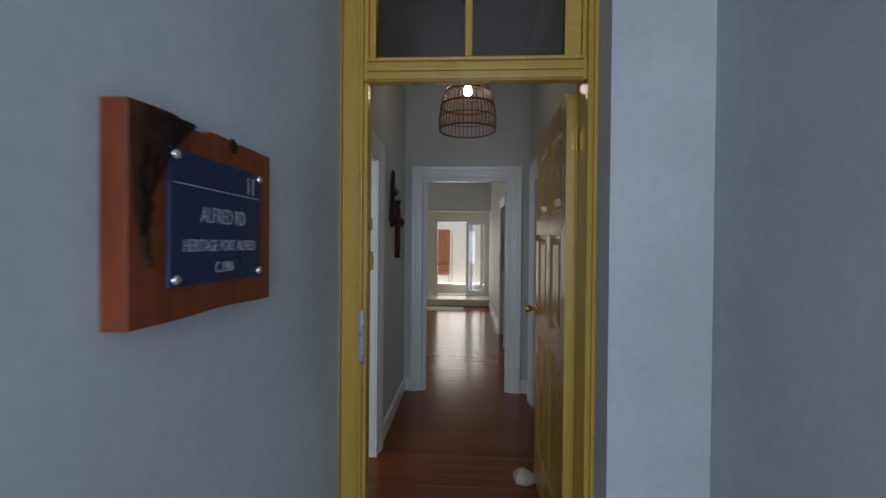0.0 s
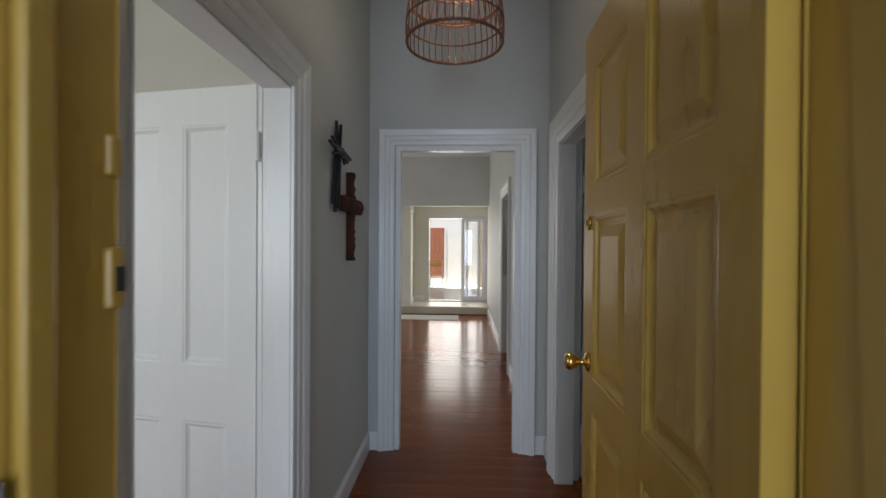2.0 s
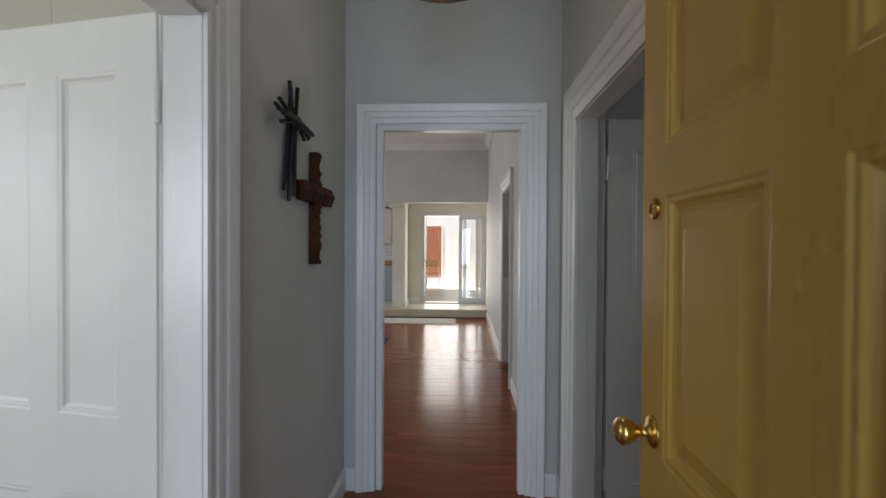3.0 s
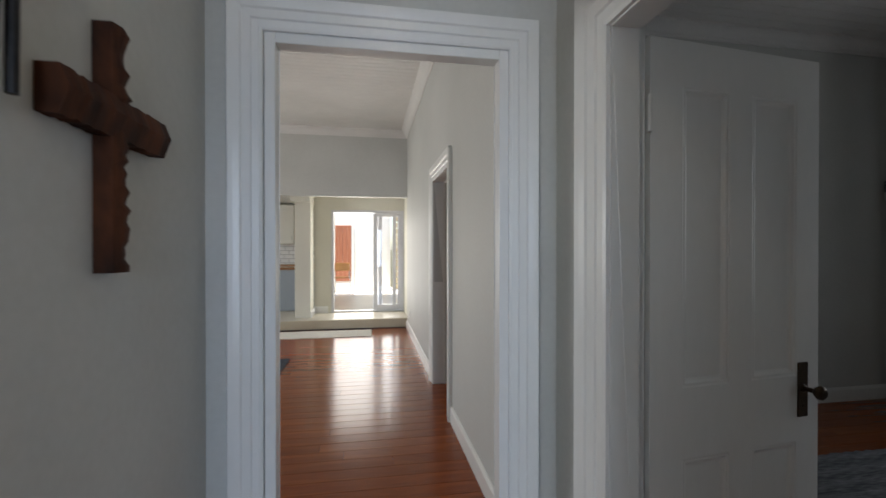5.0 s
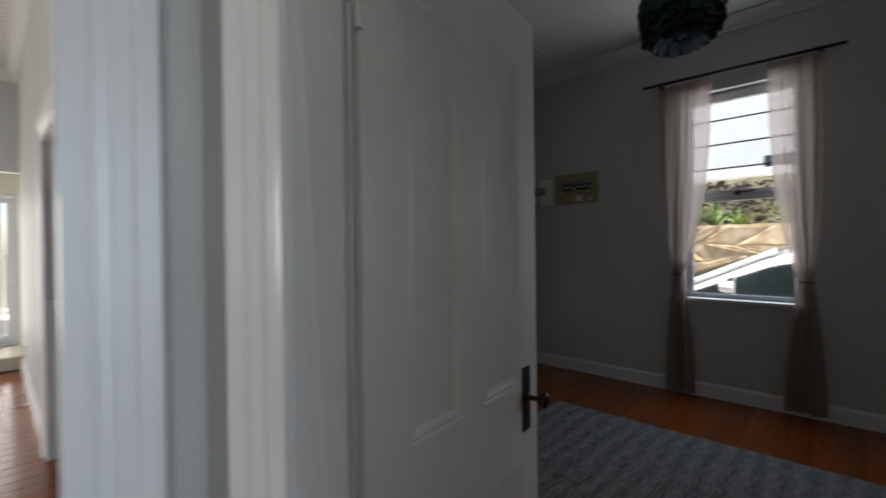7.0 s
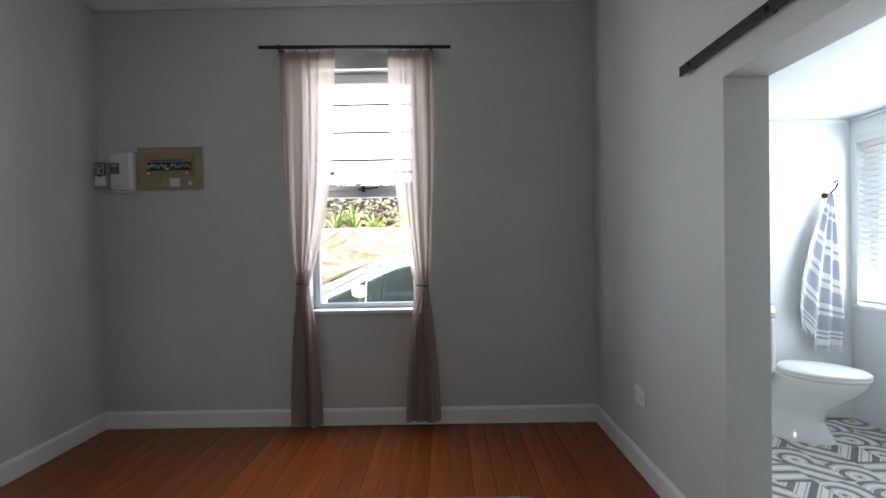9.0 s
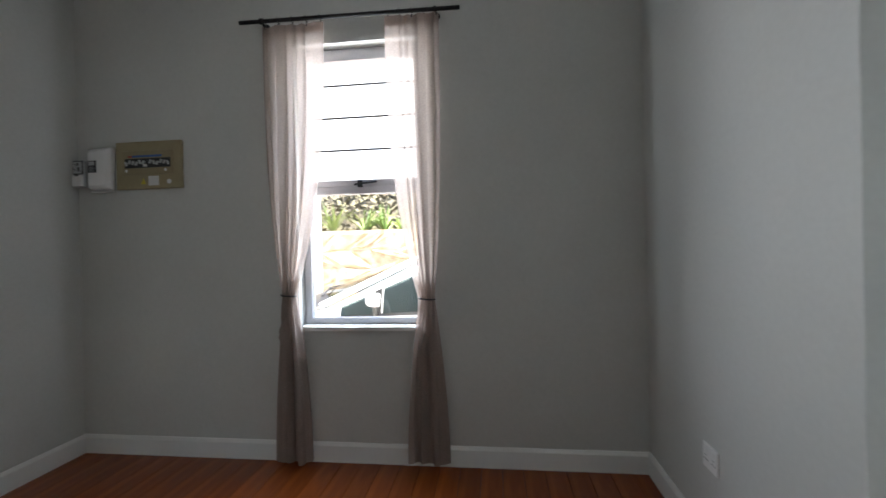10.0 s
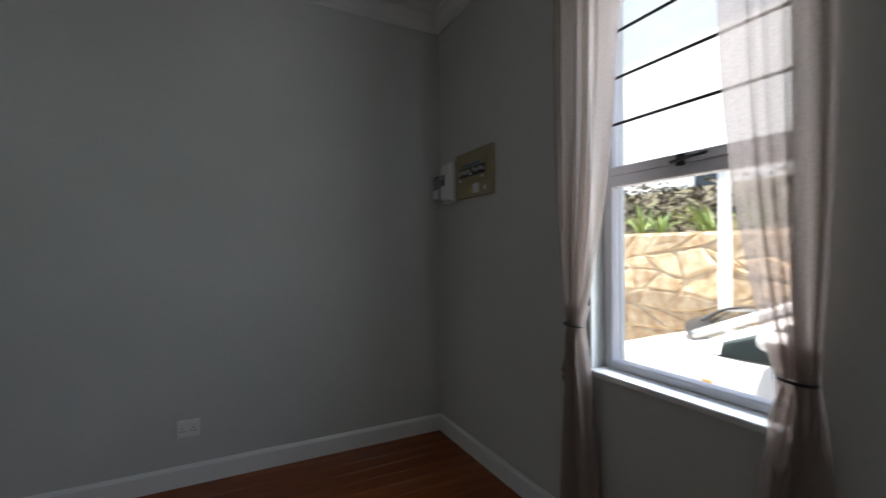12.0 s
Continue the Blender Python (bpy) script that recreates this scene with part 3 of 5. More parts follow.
# unseen slab over all, added to keep light from leaking in
structure(Build().box(-4.8, 4.9, 1.7, 10.3, 3.55, 3.7).box(-4.8, 0.8, 10.3, 11.2, 2.9, 3.0).box(-4.8, -0.85, 11.2, 14.0, 2.9, 3.0).box(-4.8, -0.5, -0.6, 1.7, 3.55, 3.7).box(1.0, 4.9, 0.0, 1.7, 3.55, 3.7).made("roof", CONCRETE), "unseen slab added over the house to stop light leaks", "roof")

board_ceiling("ceiling_hall", HL, HR, HS, HN, HC)
board_ceiling("ceiling_living", -4.6, LX, 4.275, LN, LC)
board_ceiling("ceiling_room", RW, RE, RS, RN, RC)
cornice("cornice_hall", HL, HR, HS, HN, HC)
cornice("cornice_living", -4.6, LX, 4.275, LN, LC, 0.12)
cornice("cornice_room", RW, RE, RS, RN, RC)

# doorway trims
architrave("architrave_hall_end", "x", HN, -1, -0.402, 0.458, 2.118, width=0.110)
architrave("architrave_living_end", "x", 4.275, 1, -0.402, 0.462, 2.122, width=0.110)
lining("lining_hall_end", "x", HN - 0.004, 4.279, -0.367, 0.427, 2.087, thick=0.0365)
architrave("architrave_front_room", "y", HL, 1, 2.062, 2.850, 2.03, width=0.130)
lining("lining_front_room", "y", -0.739, HL + 0.004, 2.017, 2.895, 2.068, stop=(-0.692, HL + 0.004), stop_t=0.044)
architrave("architrave_room", "y", HR, -1, 3.068, 3.847, 2.042, width=0.165)
architrave("architrave_room_inside", "y", RW, 1, 3.020, 3.935, 2.09, width=0.12)
lining("lining_room", "y", HR - 0.004, RW + 0.004, 3.024, 3.893, 2.088, stop=(HR - 0.004, 0.742), stop_t=0.047)
architrave("architrave_side_door", "y", LX, -1, 6.17, 6.99, 2.05)
lining("lining_side_door", "y", LX - 0.004, RW + 0.004, 6.168, 6.992, 2.052, stop=(0.70, 0.73))
skirting("baseboard_hall_left", "y", HL, 1, [(3.0, HN)])
skirting("baseboard_hall_end", "x", HN, -1, [(HL, -0.512), (0.572, HR)])
skirting("baseboard_hall_right", "y", HR, -1, [(HS, 2.92), (4.042, HN)])
skirting("baseboard_living_right", "y", LX, -1, [(4.40, 6.022), (7.138, LN)])
skirting("baseboard_room_east", "y", RE, -1, [(RS, RN)])
skirting("baseboard_room_north", "x", RN, -1, [(RW, RE)])
skirting("baseboard_room_south", "x", RS, 1, [(3.174, RE)])
skirting("baseboard_room_west", "y", 0.80, 1, [(4.275, RN)])
skirting("baseboard_front_room", "x", 4.20, -1, [(-4.2, -0.74)])
skirting("baseboard_nook", "x", 10.93, -1, [(-1.05, -0.80)], z=KZ)
skirting("baseboard_pier", "y", -1.05, 1, [(10.40, 10.86)], h=0.11, z=KZ)

# ---- floor: boards that run across the hall and into the rooms ----
floor = structure(Build().box(-4.6, 4.655, 1.64, 10.1, -0.12, -0.012).box(-4.2, -0.735, -0.3, 1.64, -0.12, -0.012).box(2.0, 4.645, 0.28, 1.995, -0.12, -0.012).made("floor", BLACK), "red-brown polished timber floorboards", "floor")


# ---- front door ----
def knob(b, m):
    return b.lathe(m, [(0.030, 0), (0.030, 0.004), (0.024, 0.008), (0.011, 0.012), (0.010, 0.030), (0.018, 0.038), (0.026, 0.052), (0.026, 0.062), (0.019, 0.070), (0.008, 0.073)], 20)


frame_door = thing("door_frame", (0.03, 1.65, 0), "yellow enamel front door frame with a glazed fanlight", "door frame")
b = Build()
b.box(-0.468, -0.385, 1.652, 1.80, 0, 2.78).box(0.490, 0.528, 1.652, 1.80, 0, 2.78).box(-0.385, 0.490, 1.652, 1.705, 2.100, 2.187).box(-0.385, 0.490, 1.652, 1.80, 2.72, 2.78)
b.each("jamb", YELLOW, frame_door, bevel=0.006)
b = Build()
for x0, x1 in ((-0.385, -0.368), (0.473, 0.490)):
    b.box(x0, x1, 1.665, 1.70, 0.0 if x0 < 0 else 2.187, 2.72)
b.box(-0.478, -0.468, 1.640, 1.70, 0, 2.78).box(0.512, 0.529, 1.636, 1.652, 0, 2.78).box(0.490, 0.500, 1.640, 1.652, 0, 2.78).box(-0.405, -0.395, 1.642, 1.652, 0, 2.78)
b.box(-0.368, 0.473, 1.640, 1.652, 2.137, 2.150).box(-0.368, 0.473, 1.636, 1.652, 2.174, 2.187).box(-0.368, 0.473, 1.640, 1.652, 2.104, 2.116)
b.each("moulding", YELLOW, frame_door, bevel=0.004)
b = Build()
b.box(-0.368, -0.335, 1.68, 1.72, 2.187, 2.72).box(0.412, 0.473, 1.68, 1.72, 2.187, 2.72).box(-0.335, 0.412, 1.68, 1.72, 2.187, 2.207).box(-0.335, 0.412, 1.68, 1.72, 2.69, 2.72).box(0.016, 0.046, 1.678, 1.722, 2.207, 2.69)
b.made("fanlight_sash", YELLOW, frame_door, bevel=0.005)
for x0, x1 in ((-0.335, 0.016), (0.046, 0.412)):
    Build().box(x0, x1, 1.698, 1.702, 2.207, 2.69).made("pane", DUSTY, frame_door).visible_shadow = False
plate = Build().box(-0.402, -0.374, 1.646, 1.6515, 0.975, 1.195)
for z in (0.99, 1.18):
    plate.lathe(pose(-0.388, 1.646, z, 90), [(0.008, -0.001), (0.007, 0.003), (0.002, 0.0035)], 10)
plate.box(-0.394, -0.382, 1.6445, 1.647, 1.04, 1.09).box(-0.394, -0.382, 1.6445, 1.647, 1.11, 1.15)
tagged(plate.made("strike_plate", STEEL, frame_door, bevel=0.001), "worn steel strike plate")
b = Build().box(-0.385, -0.370, 1.772, 1.799, 1.345, 1.425).box(-0.385, -0.374, 1.776, 1.798, 1.515, 1.57)
b.each("latch_keep", YELLOW, frame_door, bevel=0.006)
Build().box(-0.3705, -0.3685, 1.780, 1.794, 1.368, 1.400).made("keep_slot", BLACK, frame_door)

fd_m = pose(0.447, 1.806, 0.012, 0, 0, 88.8)
front = thing("front_door", (0.447, 1.806, 0.012), "open yellow six-panel timber front door with brass knob", "door")
moved(panel_leaf(0.855, 2.085, 0.045, [(0.10, 0.375), (0.48, 0.755)], [(0.21, 0.92), (1.02, 1.51), (1.60, 1.965)], YELLOW), fd_m @ Matrix.Scale(-1, 4, (0, 1, 0))).made("leaf", YELLOW, front, bevel=0.002)
tagged(knob(Build(), fd_m @ pose(0.795, 0.0, 1.06, -90)).made("knob", BRASS, front, smooth=True), "polished brass knob")
Build().lathe(fd_m @ pose(0.795, 0.0, 1.49, -90), [(0.021, 0), (0.021, 0.004), (0.012, 0.007), (0.010, 0.005), (0.002, 0.005)], 18).made("lock_cylinder", BRASS, front, smooth=True)
b = Build()
for z in (0.25, 1.86):
    b.box(0.468, 0.492, 1.8035, 1.8058, z, z + 0.09)
    b.tube([(0.490, 1.802, z - 0.004), (0.490, 1.802, z + 0.094)], 0.006, 10)
b.each("hinge", BRASS, front)

stone = thing("door_stop", (0.40, 2.62, 0), "rough pale stone used as a door stop", "stone")
b = Build()
ring = [(math.cos(a) * 0.075 * (1 + 0.25 * math.sin(3 * a + 1)), math.sin(a) * 0.055) for a in [i * math.pi / 4 for i in range(8)]]
b.grid([[(0.40 + x * s + o, 2.62 + y * s, z) for x, y in ring] for s, z, o in ((0.95, 0, 0), (1.0, 0.02, 0), (0.7, 0.055, -0.01), (0.22, 0.082, -0.015))], True)
b.fan([(0.40 + x * 0.22 - 0.015, 2.62 + y * 0.22, 0.082) for x, y in ring])
b.made("rock", STEPFACE, stone)

# ---- house sign on the porch wall ----
sign = thing("house_sign", (-0.47, 0.73, 1.33), "navy house sign on a live-edge red wood slab", "sign")
b = Build()
rows = []
for i in range(25):
    y = 0.524 + 0.421 * i / 24
    top = 1.655 + 0.006 * noise.noise(Vector((y * 9, 0, 3))) - (0.008 if 0.63 < y < 0.70 else 0)
    bot = 1.333 + 0.003 * noise.noise(Vector((y * 6, 5, 1)))
    rows.append([(-0.4695, y, bot), (-0.430, y, bot), (-0.430, y, top), (-0.4695, y, top)])
b.grid(rows, True)
b.fan(rows[0]).fan(rows[-1])
b.made("slab", REDWOOD, sign, bevel=0.0015)
b = Build()
rows = []
for j in range(34):
    k = j / 33
    z = 1.652 - 0.232 * k
    left = 0.5245 + 0.030 * k * k + 0.004 * abs(noise.noise(Vector((z * 40, 2, 0))))
    right = max(left + 0.010, 0.566 + 0.110 * (1 - k) ** 2.6 + 0.008 * noise.noise(Vector((z * 45, 7, 0))) - 0.012 * k)
    rows.append([(-0.4302, left, z)] + [(-0.424 + 0.009 * noise.noise(Vector((z * 60, u * 9, 4))), left + (right - left) * u, z) for u in (0.12, 0.25, 0.38, 0.5, 0.62, 0.75, 0.88)] + [(-0.4302, right, z)])
b.grid(rows)
tagged(b.made("bark_edge", BARK, sign, smooth=True), "dark bark left on the slab")
Build().lathe(pose(-0.431, 0.79, 1.645, 0, 90), [(0.016, 0), (0.012, 0.002), (0.003, 0.003)], 12).made("knot", BARK, sign)
Build().box(-0.4300, -0.4255, 0.600, 0.892, 1.385, 1.605).made("plate", NAVY, sign, bevel=0.001)
b = Build()
for y in (0.612, 0.880):
    for z in (1.397, 1.593):
        b.lathe(pose(-0.4255, y, z, 0, 90), [(0.0085, 0), (0.0085, 0.003), (0.007, 0.0065), (0.003, 0.008)], 14)
b.each("dome_screw", CHROME, sign, smooth=True)
Build().box(-0.4255, -0.4250, 0.612, 0.882, 1.5495, 1.5515).made("rule", SILVER, sign)


def lettering(words, size, y, z, squeeze=0.8):
    cu = bpy.data.curves.new("words", "FONT")
    cu.body, cu.size, cu.align_x, cu.extrude = words, size, "CENTER", 0.0003
    tmp = bpy.data.objects.new("words", cu)
    scene.collection.objects.link(tmp)
    bpy.context.view_layer.update()
    me = bpy.data.meshes.new_from_object(tmp)
    bpy.data.objects.remove(tmp)
    me.transform(Matrix(((0, 0, 1, -0.4250), (squeeze, 0, 0, y), (0, 1, 0, z), (0, 0, 0, 1))))
    me.materials.clear()
    me.materials.append(SILVER)
    ob = new("lettering", me)
    ob.parent = sign
    ob.matrix_parent_inverse = sign.matrix_basis.inverted()
    tagged(ob, "silver lettering: " + words)


lettering("11", 0.050, 0.848, 1.557, 0.8)
lettering("ALFRED RD", 0.040, 0.752, 1.491, 0.72)
lettering("HERITAGE PORT ALFRED", 0.030, 0.750, 1.441, 0.70)
lettering("C.1906", 0.028, 0.752, 1.402, 0.75)


# ---- white interior doors ----
def lever(b, m):
    """Knob handle on a long narrow back plate."""
    b.box(-0.022, 0.022, -0.002, 0.005, -0.10, 0.09, m)
    b.lathe(m @ pose(0, 0.004, 0, -90), [(0.015, 0), (0.013, 0.006), (0.008, 0.010), (0.008, 0.035), (0.017, 0.042), (0.024, 0.053), (0.023, 0.062), (0.014, 0.069), (0.004, 0.070)], 16)
    b.lathe(m @ pose(0, 0.004, -0.06, -90), [(0.006, 0), (0.005, 0.003), (0.001, 0.003)], 10)
    return b


def white_door(hinge, angle, flip, label, w, h):
    """A four-panel leaf from its hinge; angle: the way it points, in degrees from x; flip: the side on which it has its thickness."""
    m = pose(*hinge, 0, 0, angle)
    d = thing("interior_door", hinge, label, "door", "white panelled doors")
    turn = m @ (Matrix.Scale(-1, 4, (0, 1, 0)) if flip else Matrix.Identity(4))
    moved(panel_leaf(w, h, 0.040, [(0.125, w * 0.44), (w * 0.575, w - 0.105)], [(0.24, 0.70), (0.93, h - 0.145)], WHITE, raised=False), turn).made("leaf", WHITE, d, bevel=0.002)
    tagged(lever(Build(), turn @ pose(w - 0.078, 0.0, 0.885, 0, 0, 180)).made("handle", BRONZE, d), "dark bronze knob on a long plate")
    lever(Build(), turn @ pose(w - 0.078, 0.04, 0.885)).made("handle", BRONZE, d)
    b = Build()
    for z in (0.22, h - 0.30):
        b.tube([turn @ Vector((-0.006, -0.004, z)), turn @ Vector((-0.006, -0.004, z + 0.115))], 0.008, 10)
        for k in range(1, 5):
            b.lathe(turn @ pose(-0.006, -0.004, z + 0.023 * k - 0.002), [(0.0095, 0), (0.0095, 0.004)], 10)
        b.box(-0.004, 0.0, 0.0, 0.03, z, z + 0.115, turn)
    b.each("hinge", WHITE, d)
    return d


white_door((-0.733, 2.886, 0.012), 171.0, True, "open white four-panel door with dark bronze knob", 0.760, 2.04)
white_door((0.807, 3.888, 0.012), 6.0, False, "open white four-panel door with dark bronze knob", 0.722, 2.035)
side = thing("interior_door", (0.735, 6.20, 0.012), "closed dark-stained timber door in the living room wall", "door")
moved(panel_leaf(0.772, 2.01, 0.040, [(0.105, 0.335), (0.43, 0.66)], [(0.24, 0.70), (0.93, 1.86)], WHITE, raised=False), pose(0.775, 6.193, 0.012, 0, 0, 90)).made("leaf", CROSSWOOD, side, bevel=0.002)

# ---- hall: crosses, pendant ----
cross = thing("wooden_cross", (HL, 3.69, 1.34), "rough brown wooden cross hung on the wall", "cross")
b = Build()
rows = []
for i in range(40):
    z = 1.340 + 0.495 * i / 39
    e = 0.007 * noise.noise(Vector((z * 25, 1, 0))) + 0.005 * noise.noise(Vector((z * 80, 1, 3)))
    rows.append([(-0.584, 3.630, z), (-0.548, 3.630 + e * 0.3, z), (-0.541 + e, 3.655 + e, z), (-0.545 + e * 1.5, 3.676 + e, z), (-0.556, 3.690 + e * 1.3, z), (-0.584, 3.694 + e * 0.6, z)])
b.grid(rows, True).fan(rows[0]).fan(rows[-1])
b.made("upright", CROSSWOOD, cross)
b = Build()
rows = []
for i in range(32):
    y = 3.480 + 0.365 * i / 31
    e = 0.007 * noise.noise(Vector((y * 25, 4, 0))) + 0.005 * noise.noise(Vector((y * 90, 4, 2)))
    rows.append([(-0.583, y, 1.612 - e), (-0.548, y, 1.610 - e), (-0.532 + e, y, 1.655), (-0.546, y, 1.692 + e), (-0.583, y, 1.692 + e)])
b.grid(rows, True).fan(rows[0]).fan(rows[-1])
b.made("crosspiece", CROSSWOOD, cross)
nails = thing("iron_cross", (HL, 3.39, 1.60), "black iron cross of bundled rods hung on the wall", "cross")
b = Build()
for i, (y0, z0, y1, z1) in enumerate(((3.330, 1.630, 3.395, 2.030), (3.352, 1.592, 3.358, 2.045), (3.376, 1.596, 3.420, 1.960), (3.405, 1.613, 3.436, 2.045))):
    x = -0.570 + 0.010 * (i % 2)
    b.tube([(x, y0, z0), (x + 0.004, 3.385 + 0.012 * (i - 1.5), 1.895), (x, y1, z1)], 0.0085, 8)
for i, (y0, z0, y1, z1) in enumerate(((3.190, 1.905, 3.590, 1.905), (3.200, 1.925, 3.560, 1.885), (3.215, 1.880, 3.575, 1.895), (3.235, 1.858, 3.520, 1.862), (3.195, 1.890, 3.545, 1.872))):
    x = -0.550 + 0.009 * (i % 3)
    b.tube([(x + 0.010, y0, z0), (x + 0.004, 3.392, 1.895 + 0.008 * (i - 2)), (x - 0.014, y1, z1)], 0.008, 8)
b.lathe(pose(-0.552, 3.395, 1.895, 0, 90), [(0.024, -0.012), (0.030, 0.0), (0.024, 0.014)], 12)
b.each("rod", IRON, nails)


def pendant(x, y):
    p = thing("pendant_lamp", (x, y, HC), "domed brown rattan cage pendant with a lit bulb", "lamp")
    lift = lambda z: 2.716 - (2.716 - z) * 0.895
    prof = [(0.199, 2.222), (0.205, 2.27), (0.203, 2.33), (0.195, 2.40), (0.180, 2.48), (0.158, 2.55), (0.128, 2.615), (0.092, 2.672), (0.058, 2.708), (0.040, 2.716)]
    ribs = Build()
    for i in range(40):
        a = 2 * math.pi * i / 40
        ribs.tube([(x + r * math.cos(a), y + r * math.sin(a), lift(z)) for r, z in prof], 0.0030, 5)
    ribs.each("rib", RATTAN, p)
    hoops = Build()
    for r, z, t in ((0.200, 2.226, 0.0065), (0.203, 2.32, 0.004), (0.192, 2.415, 0.004), (0.190, 2.424, 0.004), (0.166, 2.52, 0.004), (0.130, 2.612, 0.004), (0.043, 2.714, 0.006)):
        ring = [(x + (r + t * math.cos(q)) * math.cos(a), y + (r + t * math.cos(q)) * math.sin(a), lift(z) + t * math.sin(q)) for a in [2 * math.pi * i / 48 for i in range(49)] for q in [k * math.pi / 3 for k in range(6)]]
        hoops.grid([ring[i * 6:i * 6 + 6] for i in range(49)], True)
    hoops.each("hoop", RATTAN, p)
    Build().tube([(x, y, 2.66), (x, y, HC - 0.03)], 0.003, 6).lathe(pose(x, y, HC - 0.032), [(0.045, 0.0), (0.045, 0.02), (0.02, 0.032)], 16).made("cord", BLACK, p)
    Build().lathe(pose(x, y, 2.60), [(0.016, 0.0), (0.021, 0.01), (0.021, 0.06), (0.012, 0.11)], 14).made("lamp_holder", BLACK, p)
    bulb = Build().lathe(pose(x, y, 2.525), [(0.004, 0.0), (0.019, 0.006), (0.029, 0.022), (0.030, 0.038), (0.024, 0.058), (0.015, 0.078)], 18).made("bulb", BULB, p, smooth=True)
    tagged(bulb, "glowing white bulb")


pendant(0.031, 3.06)

# ---- the room: window, curtains, boards ----
win = structure(thing("window_1", (4.76, 3.9, 0.85), "grey-white casement window with horizontal burglar bars", "window"))
Y0, Y1, Z0, Z1 = 3.502, 4.313, 0.838, 2.662
b = Build()
b.box(4.74, 4.80, Y0, Y0 + 0.045, Z0 + 0.03, Z1).box(4.74, 4.80, Y1 - 0.045, Y1, Z0 + 0.03, Z1).box(4.74, 4.80, Y0 + 0.045, Y1 - 0.045, Z1 - 0.075, Z1).box(4.74, 4.80, Y0 + 0.045, Y1 - 0.045, Z0 + 0.03, Z0 + 0.065)
b.made("frame", GREYFRAME, win, bevel=0.005)
b = Build().box(4.735, 4.795, Y0 + 0.045, Y1 - 0.045, 1.715, 1.765).box(4.728, 4.785, Y0 + 0.05, Y1 - 0.05, 1.765, 1.805)
b.made("transom", GREYFRAME, win, bevel=0.004)
Build().box(4.63, 4.86, Y0 - 0.0, Y1 + 0.0, Z0 - 0.001, Z0 + 0.028).made("sill", WHITE, win, bevel=0.006)
for z0, z1 in ((Z0 + 0.065, 1.715), (1.805, Z1 - 0.075)):
    Build().box(4.768, 4.772, Y0 + 0.045, Y1 - 0.045, z0, z1).made("pane", PANE, win).visible_shadow = False
for z in (1.995, 2.205, 2.415):
    tagged(Build().tube([(4.715, Y0 + 0.001, z), (4.715, Y1 - 0.001, z)], 0.007, 8).made("burglar_bar", IRON, win), "dark iron burglar bar")
b = Build().box(4.715, 4.73, 3.90, 3.93, 1.755, 1.80).tube([(4.712, 3.95, 1.772), (4.706, 3.90, 1.778), (4.708, 3.80, 1.786)], 0.007, 8)
tagged(b.made("catch", BLACK, win), "black casement catch")

def rod_z(y):
    """The rod sags slightly towards one end."""
    return 2.805 - 0.016 * (4.635 - y)


rod = thing("curtain_rod", (4.585, 3.93, 2.805), "black iron curtain rod on two brackets", "curtain rod")
Build().tube([(4.585, 3.235, rod_z(3.235)), (4.585, 4.635, rod_z(4.635))], 0.0125, 12).made("pole", IRON, rod)
b = Build()
for y in (3.385, 4.49):
    z = rod_z(y)
    b.tube([(4.585, y, z - 0.005), (4.62, y, z - 0.010), (4.654, y, z - 0.010)], 0.008, 8)
    b.lathe(pose(4.654, y, z - 0.010, 0, -90), [(0.025, 0), (0.025, 0.005), (0.01, 0.008)], 12)
    b.lathe(pose(4.585, y - 0.008, z, -90), [(0.018, 0), (0.018, 0.016)], 14)
b.each("bracket", IRON, rod)


